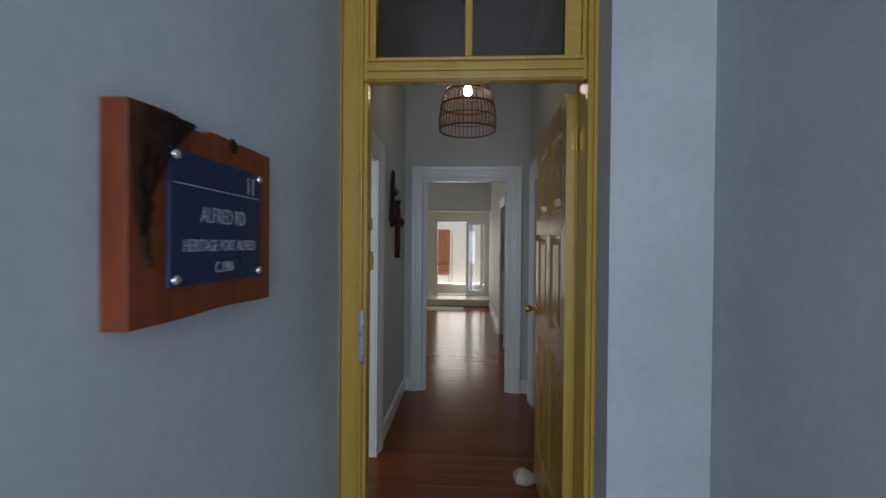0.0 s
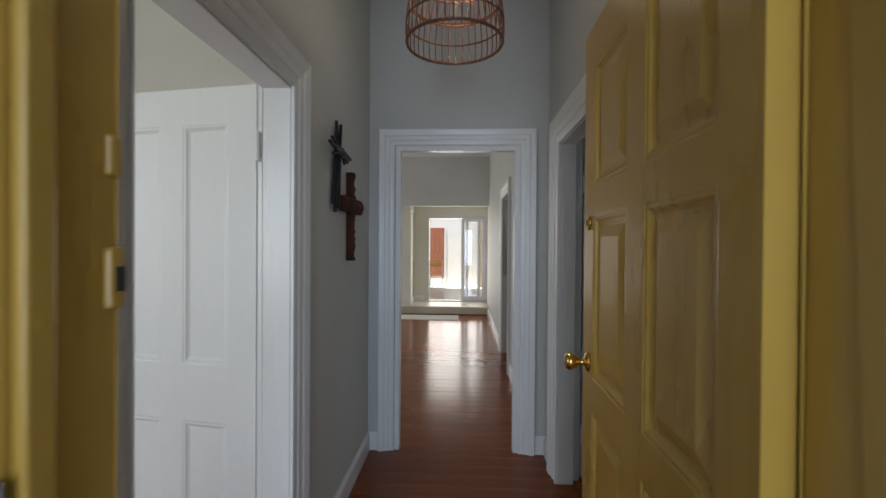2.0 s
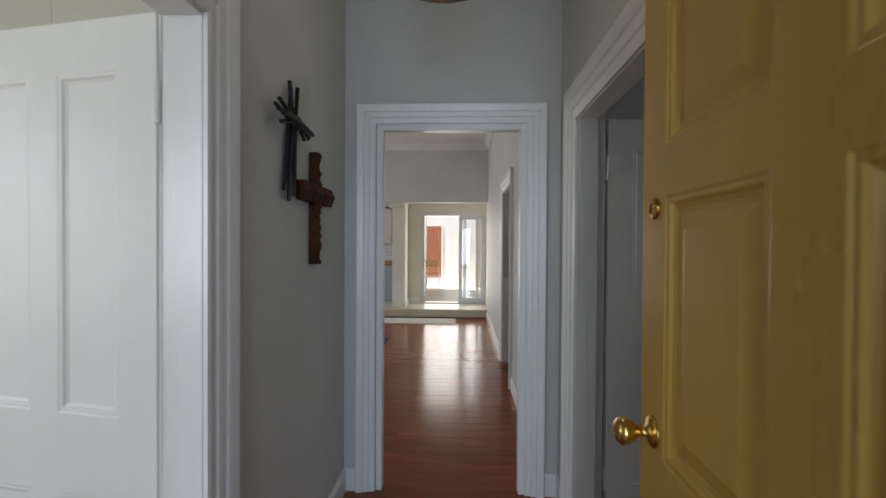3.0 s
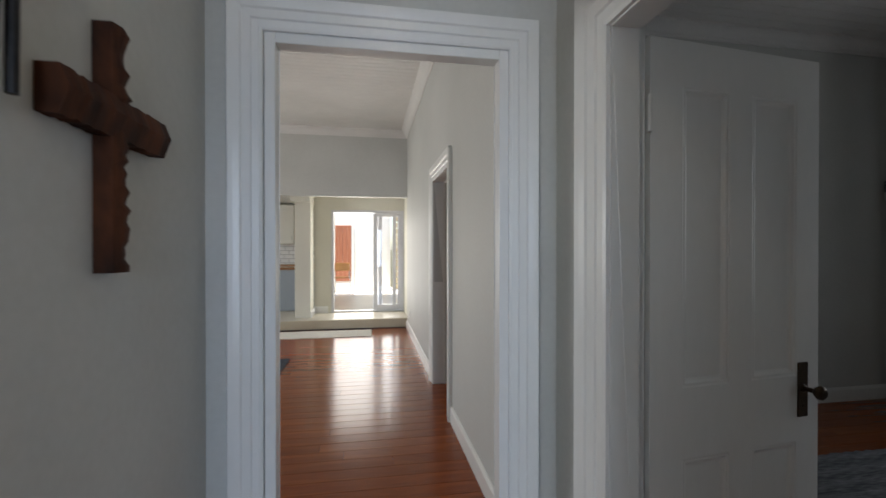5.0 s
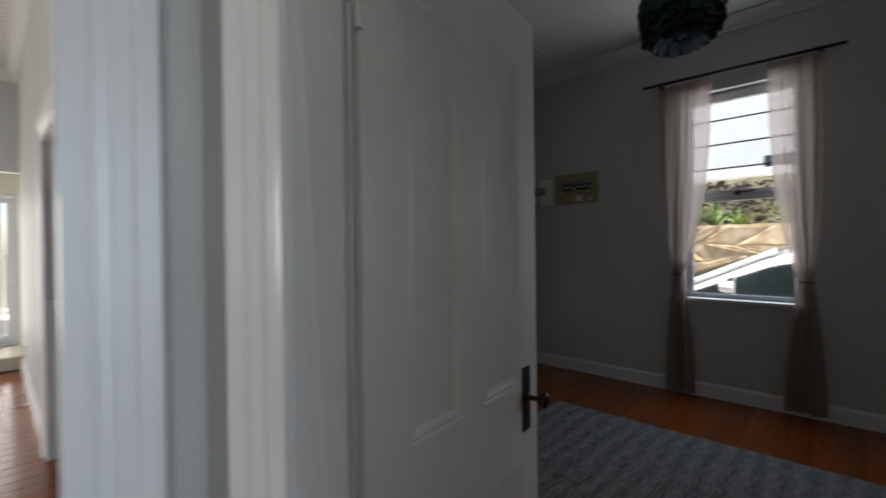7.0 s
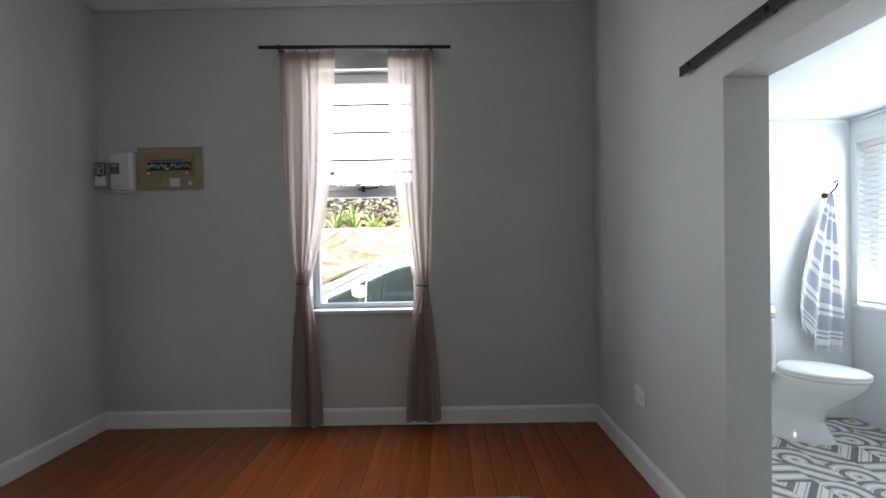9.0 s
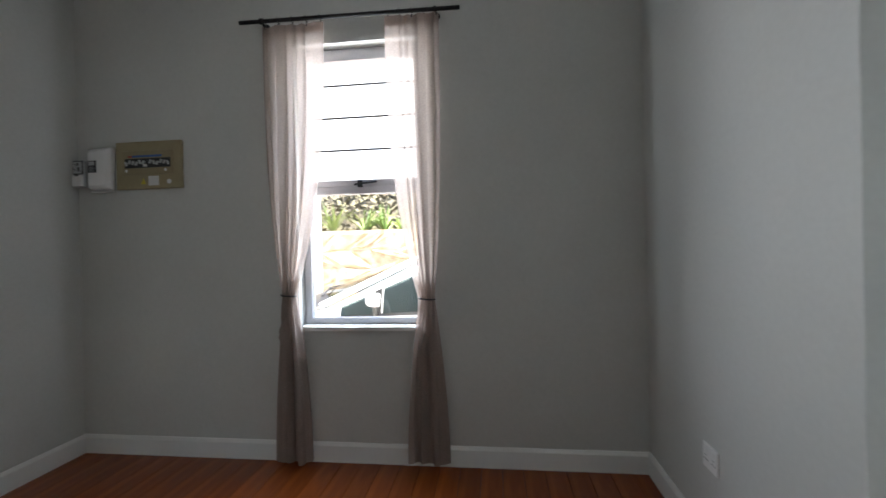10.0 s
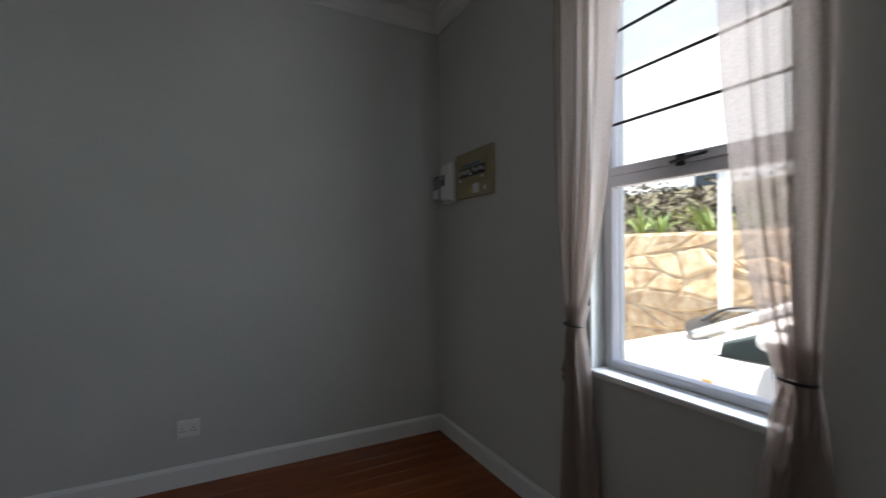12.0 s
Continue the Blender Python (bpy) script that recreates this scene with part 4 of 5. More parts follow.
def curtain(top, tie, tie_z, foot, foot_z, seed):
    c = thing("curtain", (4.585, (top[0] + top[1]) / 2, 2.78), "sheer beige voile curtain tied back at its waist", "curtain", "curtains at the window")
    rng = random.Random(seed)
    ph = [rng.uniform(0, 6.3) for _ in range(4)]
    rows, n = [], 90
    for j in range(70):
        z = 2.748 + (foot_z - 2.748) * j / 69
        freq = 29 if z > tie_z else 29 - 14 * min(1, (tie_z - z) / 0.3)
        if z > tie_z:
            k = (2.765 - z) / (2.765 - tie_z)
            e = max(0.0, k) ** 2.6
            y0, y1 = top[0] + (tie[0] - top[0]) * e, top[1] + (tie[1] - top[1]) * e
            amp = 0.012 + 0.012 * k
        else:
            k = (tie_z - z) / (tie_z - foot_z)
            e = 1 - max(0.0, 1 - k) ** 1.7
            y0, y1 = tie[0] + (foot[0] - tie[0]) * e, tie[1] + (foot[1] - tie[1]) * e
            amp = 0.024 + 0.004 * k
        squeeze = math.exp(-((z - tie_z) / 0.05) ** 2)
        amp *= 1 - 0.4 * squeeze
        row = []
        for i in range(n):
            u = i / (n - 1)
            v = u + 0.05 * math.sin(u * 9 + ph[2]) + 0.012 * math.sin(z * 2.1 + ph[3])
            wave = math.sin(v * freq + ph[0]) + 0.5 * math.sin(v * freq * 1.6 + ph[1] + z * 0.8) * math.sin(u * 5 + ph[3]) + 0.7 * math.sin(u * 11 + ph[2] + 0.5 * z)
            row.append((4.585 - 0.012 * min(1.0, (2.765 - z) / 1.2) + amp * wave * 0.62, y0 + (y1 - y0) * u + 0.006 * math.sin(u * 40 + ph[1]), z))
        rows.append(row)
    # the gathered part hangs double
    back = [[(p[0] + 0.016 + 0.008 * math.sin(k * 0.9 + 2), 0.94 * p[1] + 0.06 * (r[0][1] + r[-1][1]) / 2, p[2]) for k, p in enumerate(r)] for r in rows if r[0][2] < tie_z + 0.12]
    Build().grid(rows).grid(back).made("cloth", CURTAIN, c, smooth=True)
    head = Build()
    hr = [[(p[0] * 1.0 - 0.001, p[1], 2.748 + dz) for p in rows[0]] for dz in (0.018, 0.0, -0.045)]
    head.grid(hr).grid([[(p[0] + 0.004, p[1], p[2]) for p in r] for r in hr])
    head.made("heading", CURTAIN, c, smooth=True)
    yc, hw = (tie[0] + tie[1]) / 2, abs(tie[1] - tie[0]) / 2 + 0.004
    ring = [(4.573 + 0.033 * math.sin(a), yc + hw * math.cos(a), tie_z + 0.004 * math.cos(a)) for a in [2 * math.pi * i / 28 for i in range(29)]]
    tagged(Build().tube(ring, 0.005, 8, caps=False).made("tie", BLACK, c), "black cord tie")
    rings = Build()
    for i in range(5):
        y = top[0] + (top[1] - top[0]) * (0.04 + 0.92 * i / 4)
        rings.tube([(4.585 + 0.019 * math.cos(a), y + 0.004 * math.sin(a), rod_z(y) - 0.004 + 0.019 * math.sin(a)) for a in [2 * math.pi * q / 18 for q in range(19)]], 0.0022, 6, caps=False)
        rings.tube([(4.585, y, rod_z(y) - 0.022), (4.588, y, 2.750)], 0.003, 6)
    rings.each("ring", IRON, c)
    return c


curtain((4.085, 4.485), (4.302, 4.390), 1.072, (4.225, 4.465), 0.022, 3)
curtain((3.365, 3.690), (3.425, 3.515), 1.046, (3.350, 3.600), 0.045, 8)

db = thing("distribution_board", (4.655, 5.345, 1.79), "tan steel electrical distribution board with black breakers", "fuse box")
Build().box(4.612, 4.6545, 5.108, 5.584, 1.790, 2.108).made("case", TAN, db, bevel=0.006)
Build().box(4.605, 4.613, 5.160, 5.532, 1.885, 2.045).made("cover", TANDARK, db, bevel=0.003)
Build().box(4.602, 4.606, 5.178, 5.508, 1.930, 1.992).made("slot", BLACK, db)
b = Build()
for i in range(13):
    if i != 6:
        b.box(-0.006, 0.007, -0.0055, 0.0055, -0.013, 0.013, pose(4.598, 5.192 + i * 0.0252, 1.963 + 0.005 * (i % 3 - 1), 28 if i % 4 else -20))
b.each("breaker_switch", GREYPLASTIC, db, bevel=0.001)
b = Build()
for y in (5.215, 5.500):
    b.lathe(pose(4.6055, y, 1.912, 0, -90), [(0.010, 0), (0.009, 0.002), (0.001, 0.0025)], 12)
b.each("cover_screw", PLASTIC, db)
Build().box(4.596, 4.604, 5.345, 5.368, 1.937, 1.952).made("main_switch", PAPER, db)
Build().box(4.6035, 4.6055, 5.24, 5.455, 2.000, 2.014).made("blue_strip", BLUESTRIP, db)
Build().box(4.6035, 4.6055, 5.455, 5.485, 2.000, 2.012).made("red_strip", REDSTRIP, db)
Build().box(4.6105, 4.6125, 5.270, 5.345, 1.812, 1.875).made("sticker", PAPER, db)
k = Build()
k.v, k.f = [(4.611, 5.363, 1.822), (4.611, 5.400, 1.822), (4.611, 5.3815, 1.860)], [(0, 1, 2)]
k.grid([[(4.6105, 5.363, 1.822), (4.6105, 5.400, 1.822), (4.6105, 5.3815, 1.860)], [(4.6125, 5.363, 1.822), (4.6125, 5.400, 1.822), (4.6125, 5.3815, 1.860)]], True)
k.made("warning_triangle", YELLOWSTICK, db)
Build().lathe(pose(4.6125, 5.195, 1.835, 0, -90), [(0.016, 0), (0.016, 0.002), (0.001, 0.002)], 12).made("round_badge", PAPER, db)

db.matrix_basis = Matrix.Translation((4.675, 5.338, 1.787))

meter = thing("electricity_meter", (4.655, 5.685, 1.79), "white plastic prepaid meter box with small display", "meter")
b = Build()
rows = [[(4.6545, y, z) for y, z in ((5.60, 1.79), (5.765, 1.79), (5.765, 2.075), (5.60, 2.075))], [(4.612, y, z) for y, z in ((5.60, 1.79), (5.765, 1.80), (5.765, 2.06), (5.60, 2.075))], [(4.598, y, z) for y, z in ((5.625, 1.82), (5.755, 1.82), (5.755, 2.04), (5.625, 2.05))]]
b.grid(rows, True).fan(rows[0]).fan(rows[-1])
b.made("case", PLASTIC, meter, bevel=0.008)
Build().box(4.594, 4.599, 5.69, 5.75, 1.905, 1.985).made("display", BLACK, meter, bevel=0.002)
Build().box(4.592, 4.5945, 5.700, 5.742, 1.953, 1.978).each("readout", GREYPLASTIC, meter)
keys = Build()
for r in range(4):
    for k in range(3):
        keys.box(4.5925, 4.5945, 5.700 + 0.013 * k, 5.709 + 0.013 * k, 1.908 + 0.010 * r, 1.914 + 0.010 * r)
keys.each("key", STEEL, meter)
Build().tube([(4.64, 5.77, 1.785), (4.64, 5.70, 1.778), (4.64, 5.60, 1.784)], 0.008, 8).made("cable", PLASTIC, meter)
iso = thing("isolator_switch", (4.655, 5.83, 1.81), "small grey isolator switch box beside the meter", "switch box")
Build().box(4.600, 4.6545, 5.785, 5.870, 1.812, 1.992).made("base", GREYPLASTIC, iso, bevel=0.006)
Build().box(4.588, 4.602, 5.790, 5.866, 1.818, 1.890).made("cover", PLASTIC, iso, bevel=0.004)
Build().box(4.590, 4.601, 5.800, 5.856, 1.905, 1.98).tube([(4.585, 5.828, 1.93), (4.570, 5.828, 1.955)], 0.008, 8).made("switch", GREYPLASTIC, iso, bevel=0.003)
Build().box(4.5885, 4.5905, 5.806, 5.822, 1.915, 1.945).box(4.5885, 4.5905, 5.834, 5.850, 1.925, 1.965).box(4.5885, 4.5905, 5.812, 5.828, 1.955, 1.972).box(4.586, 4.589, 5.816, 5.840, 1.884, 1.896).each("contact", BLACK, iso)
Build().box(4.5995, 4.601, 5.788, 5.867, 1.898, 1.990).made("backing", BLACK, iso)


def socket(m, label):
    """A three-pin plug point with two rockers; its face looks along its y axis."""
    s = thing("wall_socket", m, label, "socket", "wall sockets")
    Build().box(-0.060, 0.060, 0.0, 0.011, -0.052, 0.052, m).made("plate", PLASTIC, s, bevel=0.004)
    h = Build()
    for u in (-0.03, 0.03):
        for du, dz in ((0, 0.016), (-0.011, -0.002), (0.011, -0.002)):
            h.lathe(m @ pose(u + du, 0.0112, dz - 0.012, -90), [(0.0042, 0), (0.0035, 0.0006), (0.0005, 0.0006)], 8)
    h.each("hole", BLACK, s)
    Build().box(-0.040, -0.020, 0.010, 0.0145, 0.022, 0.040, m).box(0.020, 0.040, 0.010, 0.0145, 0.022, 0.040, m).each("rocker", PLASTIC, s, bevel=0.002)
    return s


socket(pose(3.925, RS, 0.447), "white plastic double plug socket low on the wall")
socket(pose(2.925, RN, 0.345, 0, 0, 180), "white plastic double plug socket low on the wall")
socket(pose(LX, 9.58, 0.31, 0, 0, 90), "white plastic plug socket low on the wall")
socket(pose(-2.90, 4.20, 0.42, 0, 0, 180), "white plastic plug socket low on the wall")
Build().box(-2.37, -2.33, 4.1975, 4.1995, 0.13, 3.23).made("trim_conduit", CREAM, bevel=0.003)
structure(bpy.data.objects["trim_conduit"], "cream painted cable trunking on the wall", "trunking")

rail = thing("barn_door_rail", (2.9, RS, 2.1), "black steel sliding-door rail above the bathroom opening", "rail")
Build().box(1.70, 3.43, RS + 0.022, RS + 0.034, 2.095, 2.140).made("track", IRON, rail, bevel=0.002)
b = Build()
for x in (1.9, 2.4, 2.9, 3.35):
    b.lathe(pose(x, RS, 2.118, -90), [(0.014, 0.0), (0.014, 0.022)], 12).lathe(pose(x, RS + 0.034, 2.118, -90), [(0.011, 0.0), (0.011, 0.006), (0.004, 0.007)], 8)
b.each("spacer", IRON, rail)


def rug(name, x0, x1, y0, y1, material, label, fringe=True):
    r = thing(name, ((x0 + x1) / 2, (y0 + y1) / 2, 0), label, "rug")
    n, rng = 40, random.Random(5)
    rows = []
    for j in range(n + 1):
        y = y0 + (y1 - y0) * j / n
        rows.append([(x0 + (x1 - x0) * i / n + rng.uniform(-0.006, 0.006) * (i in (0, n)), y + rng.uniform(-0.008, 0.008) * (j in (0, n)), 0.009 + rng.uniform(0, 0.003)) for i in range(n + 1)])
    edge = [[p for p in rows[0]], [(p[0], p[1], 0.001) for p in rows[0]]]
    b = Build().grid(rows).grid(edge).grid([[p for p in rows[-1]], [(p[0], p[1], 0.001) for p in rows[-1]]])
    b.grid([[r_[0] for r_ in rows], [(r_[0][0], r_[0][1], 0.001) for r_ in rows]]).grid([[r_[-1] for r_ in rows], [(r_[-1][0], r_[-1][1], 0.001) for r_ in rows]])
    b.made("pile", material, r, smooth=False)
    return r


rug("woven_rug", 2.05, 3.69, 2.85, 5.06, RUG, "flat-woven mottled grey wool rug on the floorboards")
rug("woven_rug", -2.6, -1.01, 5.6, 8.23, RUGDARK, "dark charcoal woven rug on the floorboards")
rug("floor_runner", -2.6, -0.01, 9.42, 9.96, MAT_WHITE, "thin cream cotton runner before the kitchen step")


def petal_lamp(x, y, z0, z1, r):
    p = thing("petal_lamp", (x, y, RC), "hanging lamp of overlapping dark teal shell petals", "lamp")
    rng = random.Random(11)
    for name, material, lo, hi in (("petals", PETAL, 0.10, 1.0), ("pale_petals", PETALPALE, 0.0, 0.10)):
        b = Build()
        for ring in range(13):
            k = (ring + 0.5) / 13
            if not lo <= k < hi:
                continue
            zc = z0 + 0.03 + (z1 - z0 - 0.03) * k
            rad = r * math.sqrt(max(0.05, 1 - (1.75 * (k - 0.55)) ** 2))
            count = max(8, int(26 * rad / r))
            for i in range(count):
                a = 2 * math.pi * (i + 0.5 * (ring % 2)) / count + rng.uniform(-0.06, 0.06)
                m = pose(x + rad * math.cos(a), y + rad * math.sin(a), zc) @ pose(0, 0, 0, 0, 0, math.degrees(a)) @ pose(0, 0, 0, 0, rng.uniform(-24, -4) - 30 * (0.5 - k), rng.uniform(-12, 12))
                w, h = rng.uniform(0.026, 0.036), rng.uniform(0.07, 0.095)
                prof = [(-0.5, 0.02), (-0.9, -0.25), (-1.0, -0.6), (-0.55, -0.9), (-0.1, -1.0), (0.35, -0.88), (0.75, -0.97), (1.0, -0.55), (0.85, -0.2), (0.5, 0.02)]
                front = [m @ Vector((0.006 + 0.010 * q * q, q * w, s * h)) for q, s in prof]
                back = [m @ Vector((0.0035 + 0.010 * q * q, q * w, s * h)) for q, s in prof]
                b.grid([front, back], True).fan(front).fan(back)
        tagged(b.made(name, material, p), kind="stuff")
    Build().lathe(pose(x, y, z0 + 0.08), [(0.03, 0), (r * 0.72, 0.06), (r * 0.88, (z1 - z0) * 0.5), (r * 0.5, z1 - z0 - 0.1), (0.02, z1 - z0 - 0.06)], 24).made("body", BLACK, p)
    Build().tube([(x, y, z1 - 0.02), (x, y, RC - 0.02)], 0.004, 6).lathe(pose(x, y, RC - 0.03), [(0.05, 0), (0.05, 0.02), (0.02, 0.03)], 16).made("cord", BLACK, p)


petal_lamp(2.82, 3.87, 2.385, 2.77, 0.172)

# ---- bathroom ----
wb = structure(thing("window_2", (3.95, 0.2, 0.85), "bathroom window behind white venetian blind", "window"))
Build().box(3.302, 4.598, 0.12, 0.17, 0.852, 0.90).box(3.302, 4.598, 0.12, 0.17, 2.01, 2.058).box(3.302, 3.35, 0.12, 0.17, 0.90, 2.01).box(4.55, 4.598, 0.12, 0.17, 0.90, 2.01).box(3.93, 3.97, 0.12, 0.17, 0.90, 2.01).made("frame", ALU, wb, bevel=0.004)
Build().box(3.35, 4.55, 0.14, 0.144, 0.90, 2.01).made("pane", PANE, wb).visible_shadow = False
Build().box(3.28, 4.62, 0.17, 0.31, 0.825, 0.851).made("sill", BATHWHITE, wb, bevel=0.006)
blind = thing("venetian_blind", (3.95, 0.25, 2.05), "white slatted venetian blind, lowered and half open", "blind")
Build().box(3.31, 4.59, 0.235, 0.29, 2.03, 2.075).made("head_rail", PLASTIC, blind, bevel=0.004)
slat_mesh = Build().grid([[(u, w, 0.002 * (1 - (w / 0.025) ** 2)) for w in (-0.025, -0.012, 0.0, 0.012, 0.025)] for u in (-0.635, 0.635)]).data("slat", PLASTIC)
for i in range(27):
    s = new("slat", slat_mesh)
    s.parent = blind
    s.matrix_parent_inverse = blind.matrix_basis.inverted()
    s.matrix_basis = pose(3.95, 0.262, 2.01 - i * 0.0425, 32)
Build().box(3.315, 4.585, 0.24, 0.285, 0.868, 0.886).made("bottom_rail", PLASTIC, blind, bevel=0.004)

LOO = Matrix.Translation((4.30, 0.855, 0)) @ Matrix.Scale(1.10, 4, (0, 0, 1)) @ pose(0, 0, 0, 0, 0, 54) @ Matrix.Translation((-4.25, -0.80, 0))
loo = thing("toilet", (4.31, 0.875, 0), "white ceramic close-coupled toilet, seat lid down", "toilet")
TY = 0.80


def oval(cx, rx0, rx1, ry, z, n=28):
    """An egg outline, longer towards -x."""
    return [(cx - (rx0 if math.cos(a) > 0 else rx1) * math.cos(a), TY + ry * math.sin(a), z) for a in [2 * math.pi * i / n for i in range(n)]]


b = Build()
levels = [(4.34, 0.20, 0.24, 0.115, 0.0), (4.34, 0.19, 0.24, 0.105, 0.03), (4.34, 0.14, 0.19, 0.080, 0.12), (4.32, 0.15, 0.19, 0.092, 0.20), (4.28, 0.23, 0.22, 0.150, 0.29), (4.25, 0.265, 0.22, 0.178, 0.36), (4.25, 0.275, 0.22, 0.186, 0.395)]
rings = [oval(*q) for q in levels]
b.grid(rings, True).fan(rings[0]).fan(rings[-1])
moved(b, LOO).made("bowl", CERAMIC, loo, smooth=True, bevel=0.006)
b = Build()
rings = [oval(4.25, 0.278, 0.20, 0.190, 0.398), oval(4.25, 0.282, 0.20, 0.194, 0.405), oval(4.25, 0.282, 0.20, 0.194, 0.414), oval(4.25, 0.276, 0.20, 0.188, 0.417), oval(4.25, 0.282, 0.20, 0.193, 0.419), oval(4.25, 0.282, 0.20, 0.193, 0.430), oval(4.25, 0.265, 0.19, 0.178, 0.440), oval(4.25, 0.12, 0.10, 0.08, 0.444)]
b.grid(rings, True).fan(rings[0]).fan(rings[-1])
moved(b, LOO).made("seat_and_lid", PLASTIC, loo, smooth=True)
moved(Build().box(4.46, 4.63, TY - 0.18, TY + 0.18, 0.40, 0.745), LOO).made("cistern", CERAMIC, loo, bevel=0.025, seg=4)
moved(Build().box(4.452, 4.64, TY - 0.19, TY + 0.19, 0.745, 0.782), LOO).made("cistern_lid", CERAMIC, loo, bevel=0.012, seg=3)
hook = thing("towel_hook", (4.645, 0.47, 1.66), "black wrought-iron scrolled towel hook", "hook")
b = Build().lathe(pose(4.645, 0.475, 1.655, 0, -90), [(0.022, 0), (0.022, 0.006), (0.01, 0.01)], 12)
b.tube([(4.637, 0.475, 1.655), (4.60, 0.470, 1.668), (4.565, 0.465, 1.70), (4.548, 0.462, 1.735), (4.555, 0.461, 1.755), (4.572, 0.461, 1.752), (4.573, 0.461, 1.738)], 0.006, 8)
b.made("iron", IRON, hook)


def towel():
    t = thing("towel", (4.60, 0.52, 1.66), "grey and white striped cotton towel with fringe hung on a hook", "towel")
    def row(k):
        z = 1.665 - 1.13 * k
        w = 0.022 + 0.30 * min(1, k * 1.25) ** 0.8
        y0 = 0.475 + 0.10 * k
        out = []
        for i in range(37):
            u = i / 36 - 0.5
            drop = 0.17 * k * abs(u * 2 - 0.15)
            out.append((4.592 + 0.020 * math.sin(u * 21 + 1) * (0.4 + k) - 0.015 * k, y0 + u * w, z + drop + u * 0.34 * min(1, 2 * k)))
        return out
    bands = Build(), Build()
    edges = [0, .08, .12, .15, .17, .30, .345, .365, .40, .52, .56, .58, .62, .72, .755, .775, .80, .90, .915, .93, .945, .96, 1.0]
    for i in range(len(edges) - 1):
        a, c = edges[i], edges[i + 1]
        bands[i % 2].grid([row(a + (c - a) * q / 4) for q in range(5)])
    bands[0].each("grey_cloth", TOWEL_G, t, smooth=True)
    bands[1].each("white_stripe", TOWEL_W, t, smooth=True)
    fr = Build()
    for i, p in enumerate(row(1.0)):
        fr.tube([p, (p[0] - 0.004, p[1] + 0.004 * (i % 3 - 1), p[2] - 0.045)], 0.0026, 5)
    tagged(fr.made("fringe", TOWEL_W, t), kind="stuff")


towel()
# ---- kitchen end ----
slider = structure(thing("door_1", (-0.07, 11.0, KZ), "white aluminium sliding garden door, half open", "sliding door"))
Build().box(-0.745, -0.70, 10.945, 11.06, KZ, 2.085).box(0.565, 0.61, 10.945, 11.06, KZ, 2.085).box(-0.70, 0.565, 10.945, 11.06, 2.04, 2.085).box(-0.70, 0.565, 10.945, 11.06, KZ, KZ + 0.025).made("frame", ALU, slider, bevel=0.004)
for x0, x1, y in ((0.03, 0.46, 10.955), (0.12, 0.565, 11.015)):
    leaf = Build().box(x0, x0 + 0.075, y, y + 0.035, KZ + 0.03, 2.035).box(x1 - 0.06, x1, y, y + 0.035, KZ + 0.03, 2.035).box(x0 + 0.075, x1 - 0.06, y, y + 0.035, 1.965, 2.035).box(x0 + 0.075, x1 - 0.06, y, y + 0.035, KZ + 0.03, KZ + 0.13)
    leaf.made("sash", ALU, slider, bevel=0.004)
    Build().box(x0 + 0.075, x1 - 0.06, y + 0.015, y + 0.019, KZ + 0.13, 1.965).made("pane", PANE, slider).visible_shadow = False
Build().box(0.050, 0.075, 10.94, 10.956, 1.05, 1.22).made("handle", ALU, slider, bevel=0.004)

KB = 13.8


def kitchen_unit(name, x0, x1, y0, y1, z0, z1, doors, material, label):
    u = thing(name, ((x0 + x1) / 2, (y0 + y1) / 2, z0), label, "cabinet")
    Build().box(x0, x1, y0 + 0.02, y1, z0, z1).made("body", material, u, bevel=0.002)
    w = (x1 - x0) / doors
    for i in range(doors):
        a = x0 + w * i
        Build().box(a + 0.003, a + w - 0.003, y0, y0 + 0.019, z0 + 0.003, z1 - 0.003).made("door", material, u, bevel=0.003)
        hx = a + w - 0.05 if i % 2 == 0 else a + 0.05
        hz = z0 + 0.06 if z0 > 1 else z1 - 0.2
        Build().tube([(hx, y0 - 0.001, hz), (hx, y0 - 0.025, hz + 0.005), (hx, y0 - 0.025, hz + 0.125), (hx, y0 - 0.001, hz + 0.13)], 0.005, 8).made("handle", STEEL, u)
    return u


kitchen_unit("wall_cabinet", -3.62, -3.02, 13.47, KB - 0.001, 1.46, 2.40, 1, KCAB, "cream lacquered wall cabinet above the worktop")
kitchen_unit("wall_cabinet", -3.015, -2.45, 13.47, KB - 0.001, 1.93, 2.40, 2, KCAB, "short cream lacquered cabinet above the cooker hood")
kitchen_unit("wall_cabinet", -2.445, -1.83, 13.47, KB - 0.001, 1.46, 2.40, 1, KCAB, "cream lacquered wall cabinet above the worktop")
kitchen_unit("base_cabinet", -2.42, -1.06, 13.22, KB - 0.001, KZ, 0.93, 2, KCAB, "cream lacquered base cabinet under a wooden worktop")
kitchen_unit("base_cabinet", -4.3, -3.08, 13.22, KB - 0.001, KZ, 0.93, 2, KCAB, "cream lacquered base cabinet under a wooden worktop")
for x0, x1 in ((-2.425, -1.055), (-4.3, -3.075)):
    tagged(Build().box(x0, x1, 13.19, KB - 0.001, 0.931, 0.965).made("worktop", BUTCHER, bevel=0.004), "oiled wooden kitchen worktop on base cabinets", "worktop")
pen = kitchen_unit("peninsula_cabinet", -1.83, -1.06, 11.30, 12.0, KZ, 0.95, 1, KBLUE, "blue-grey kitchen peninsula cabinet")
tagged(Build().box(-1.86, -1.055, 11.27, 12.02, 0.951, 0.99).made("worktop", BUTCHER, bevel=0.004), "oiled wooden worktop on the peninsula", "worktop")
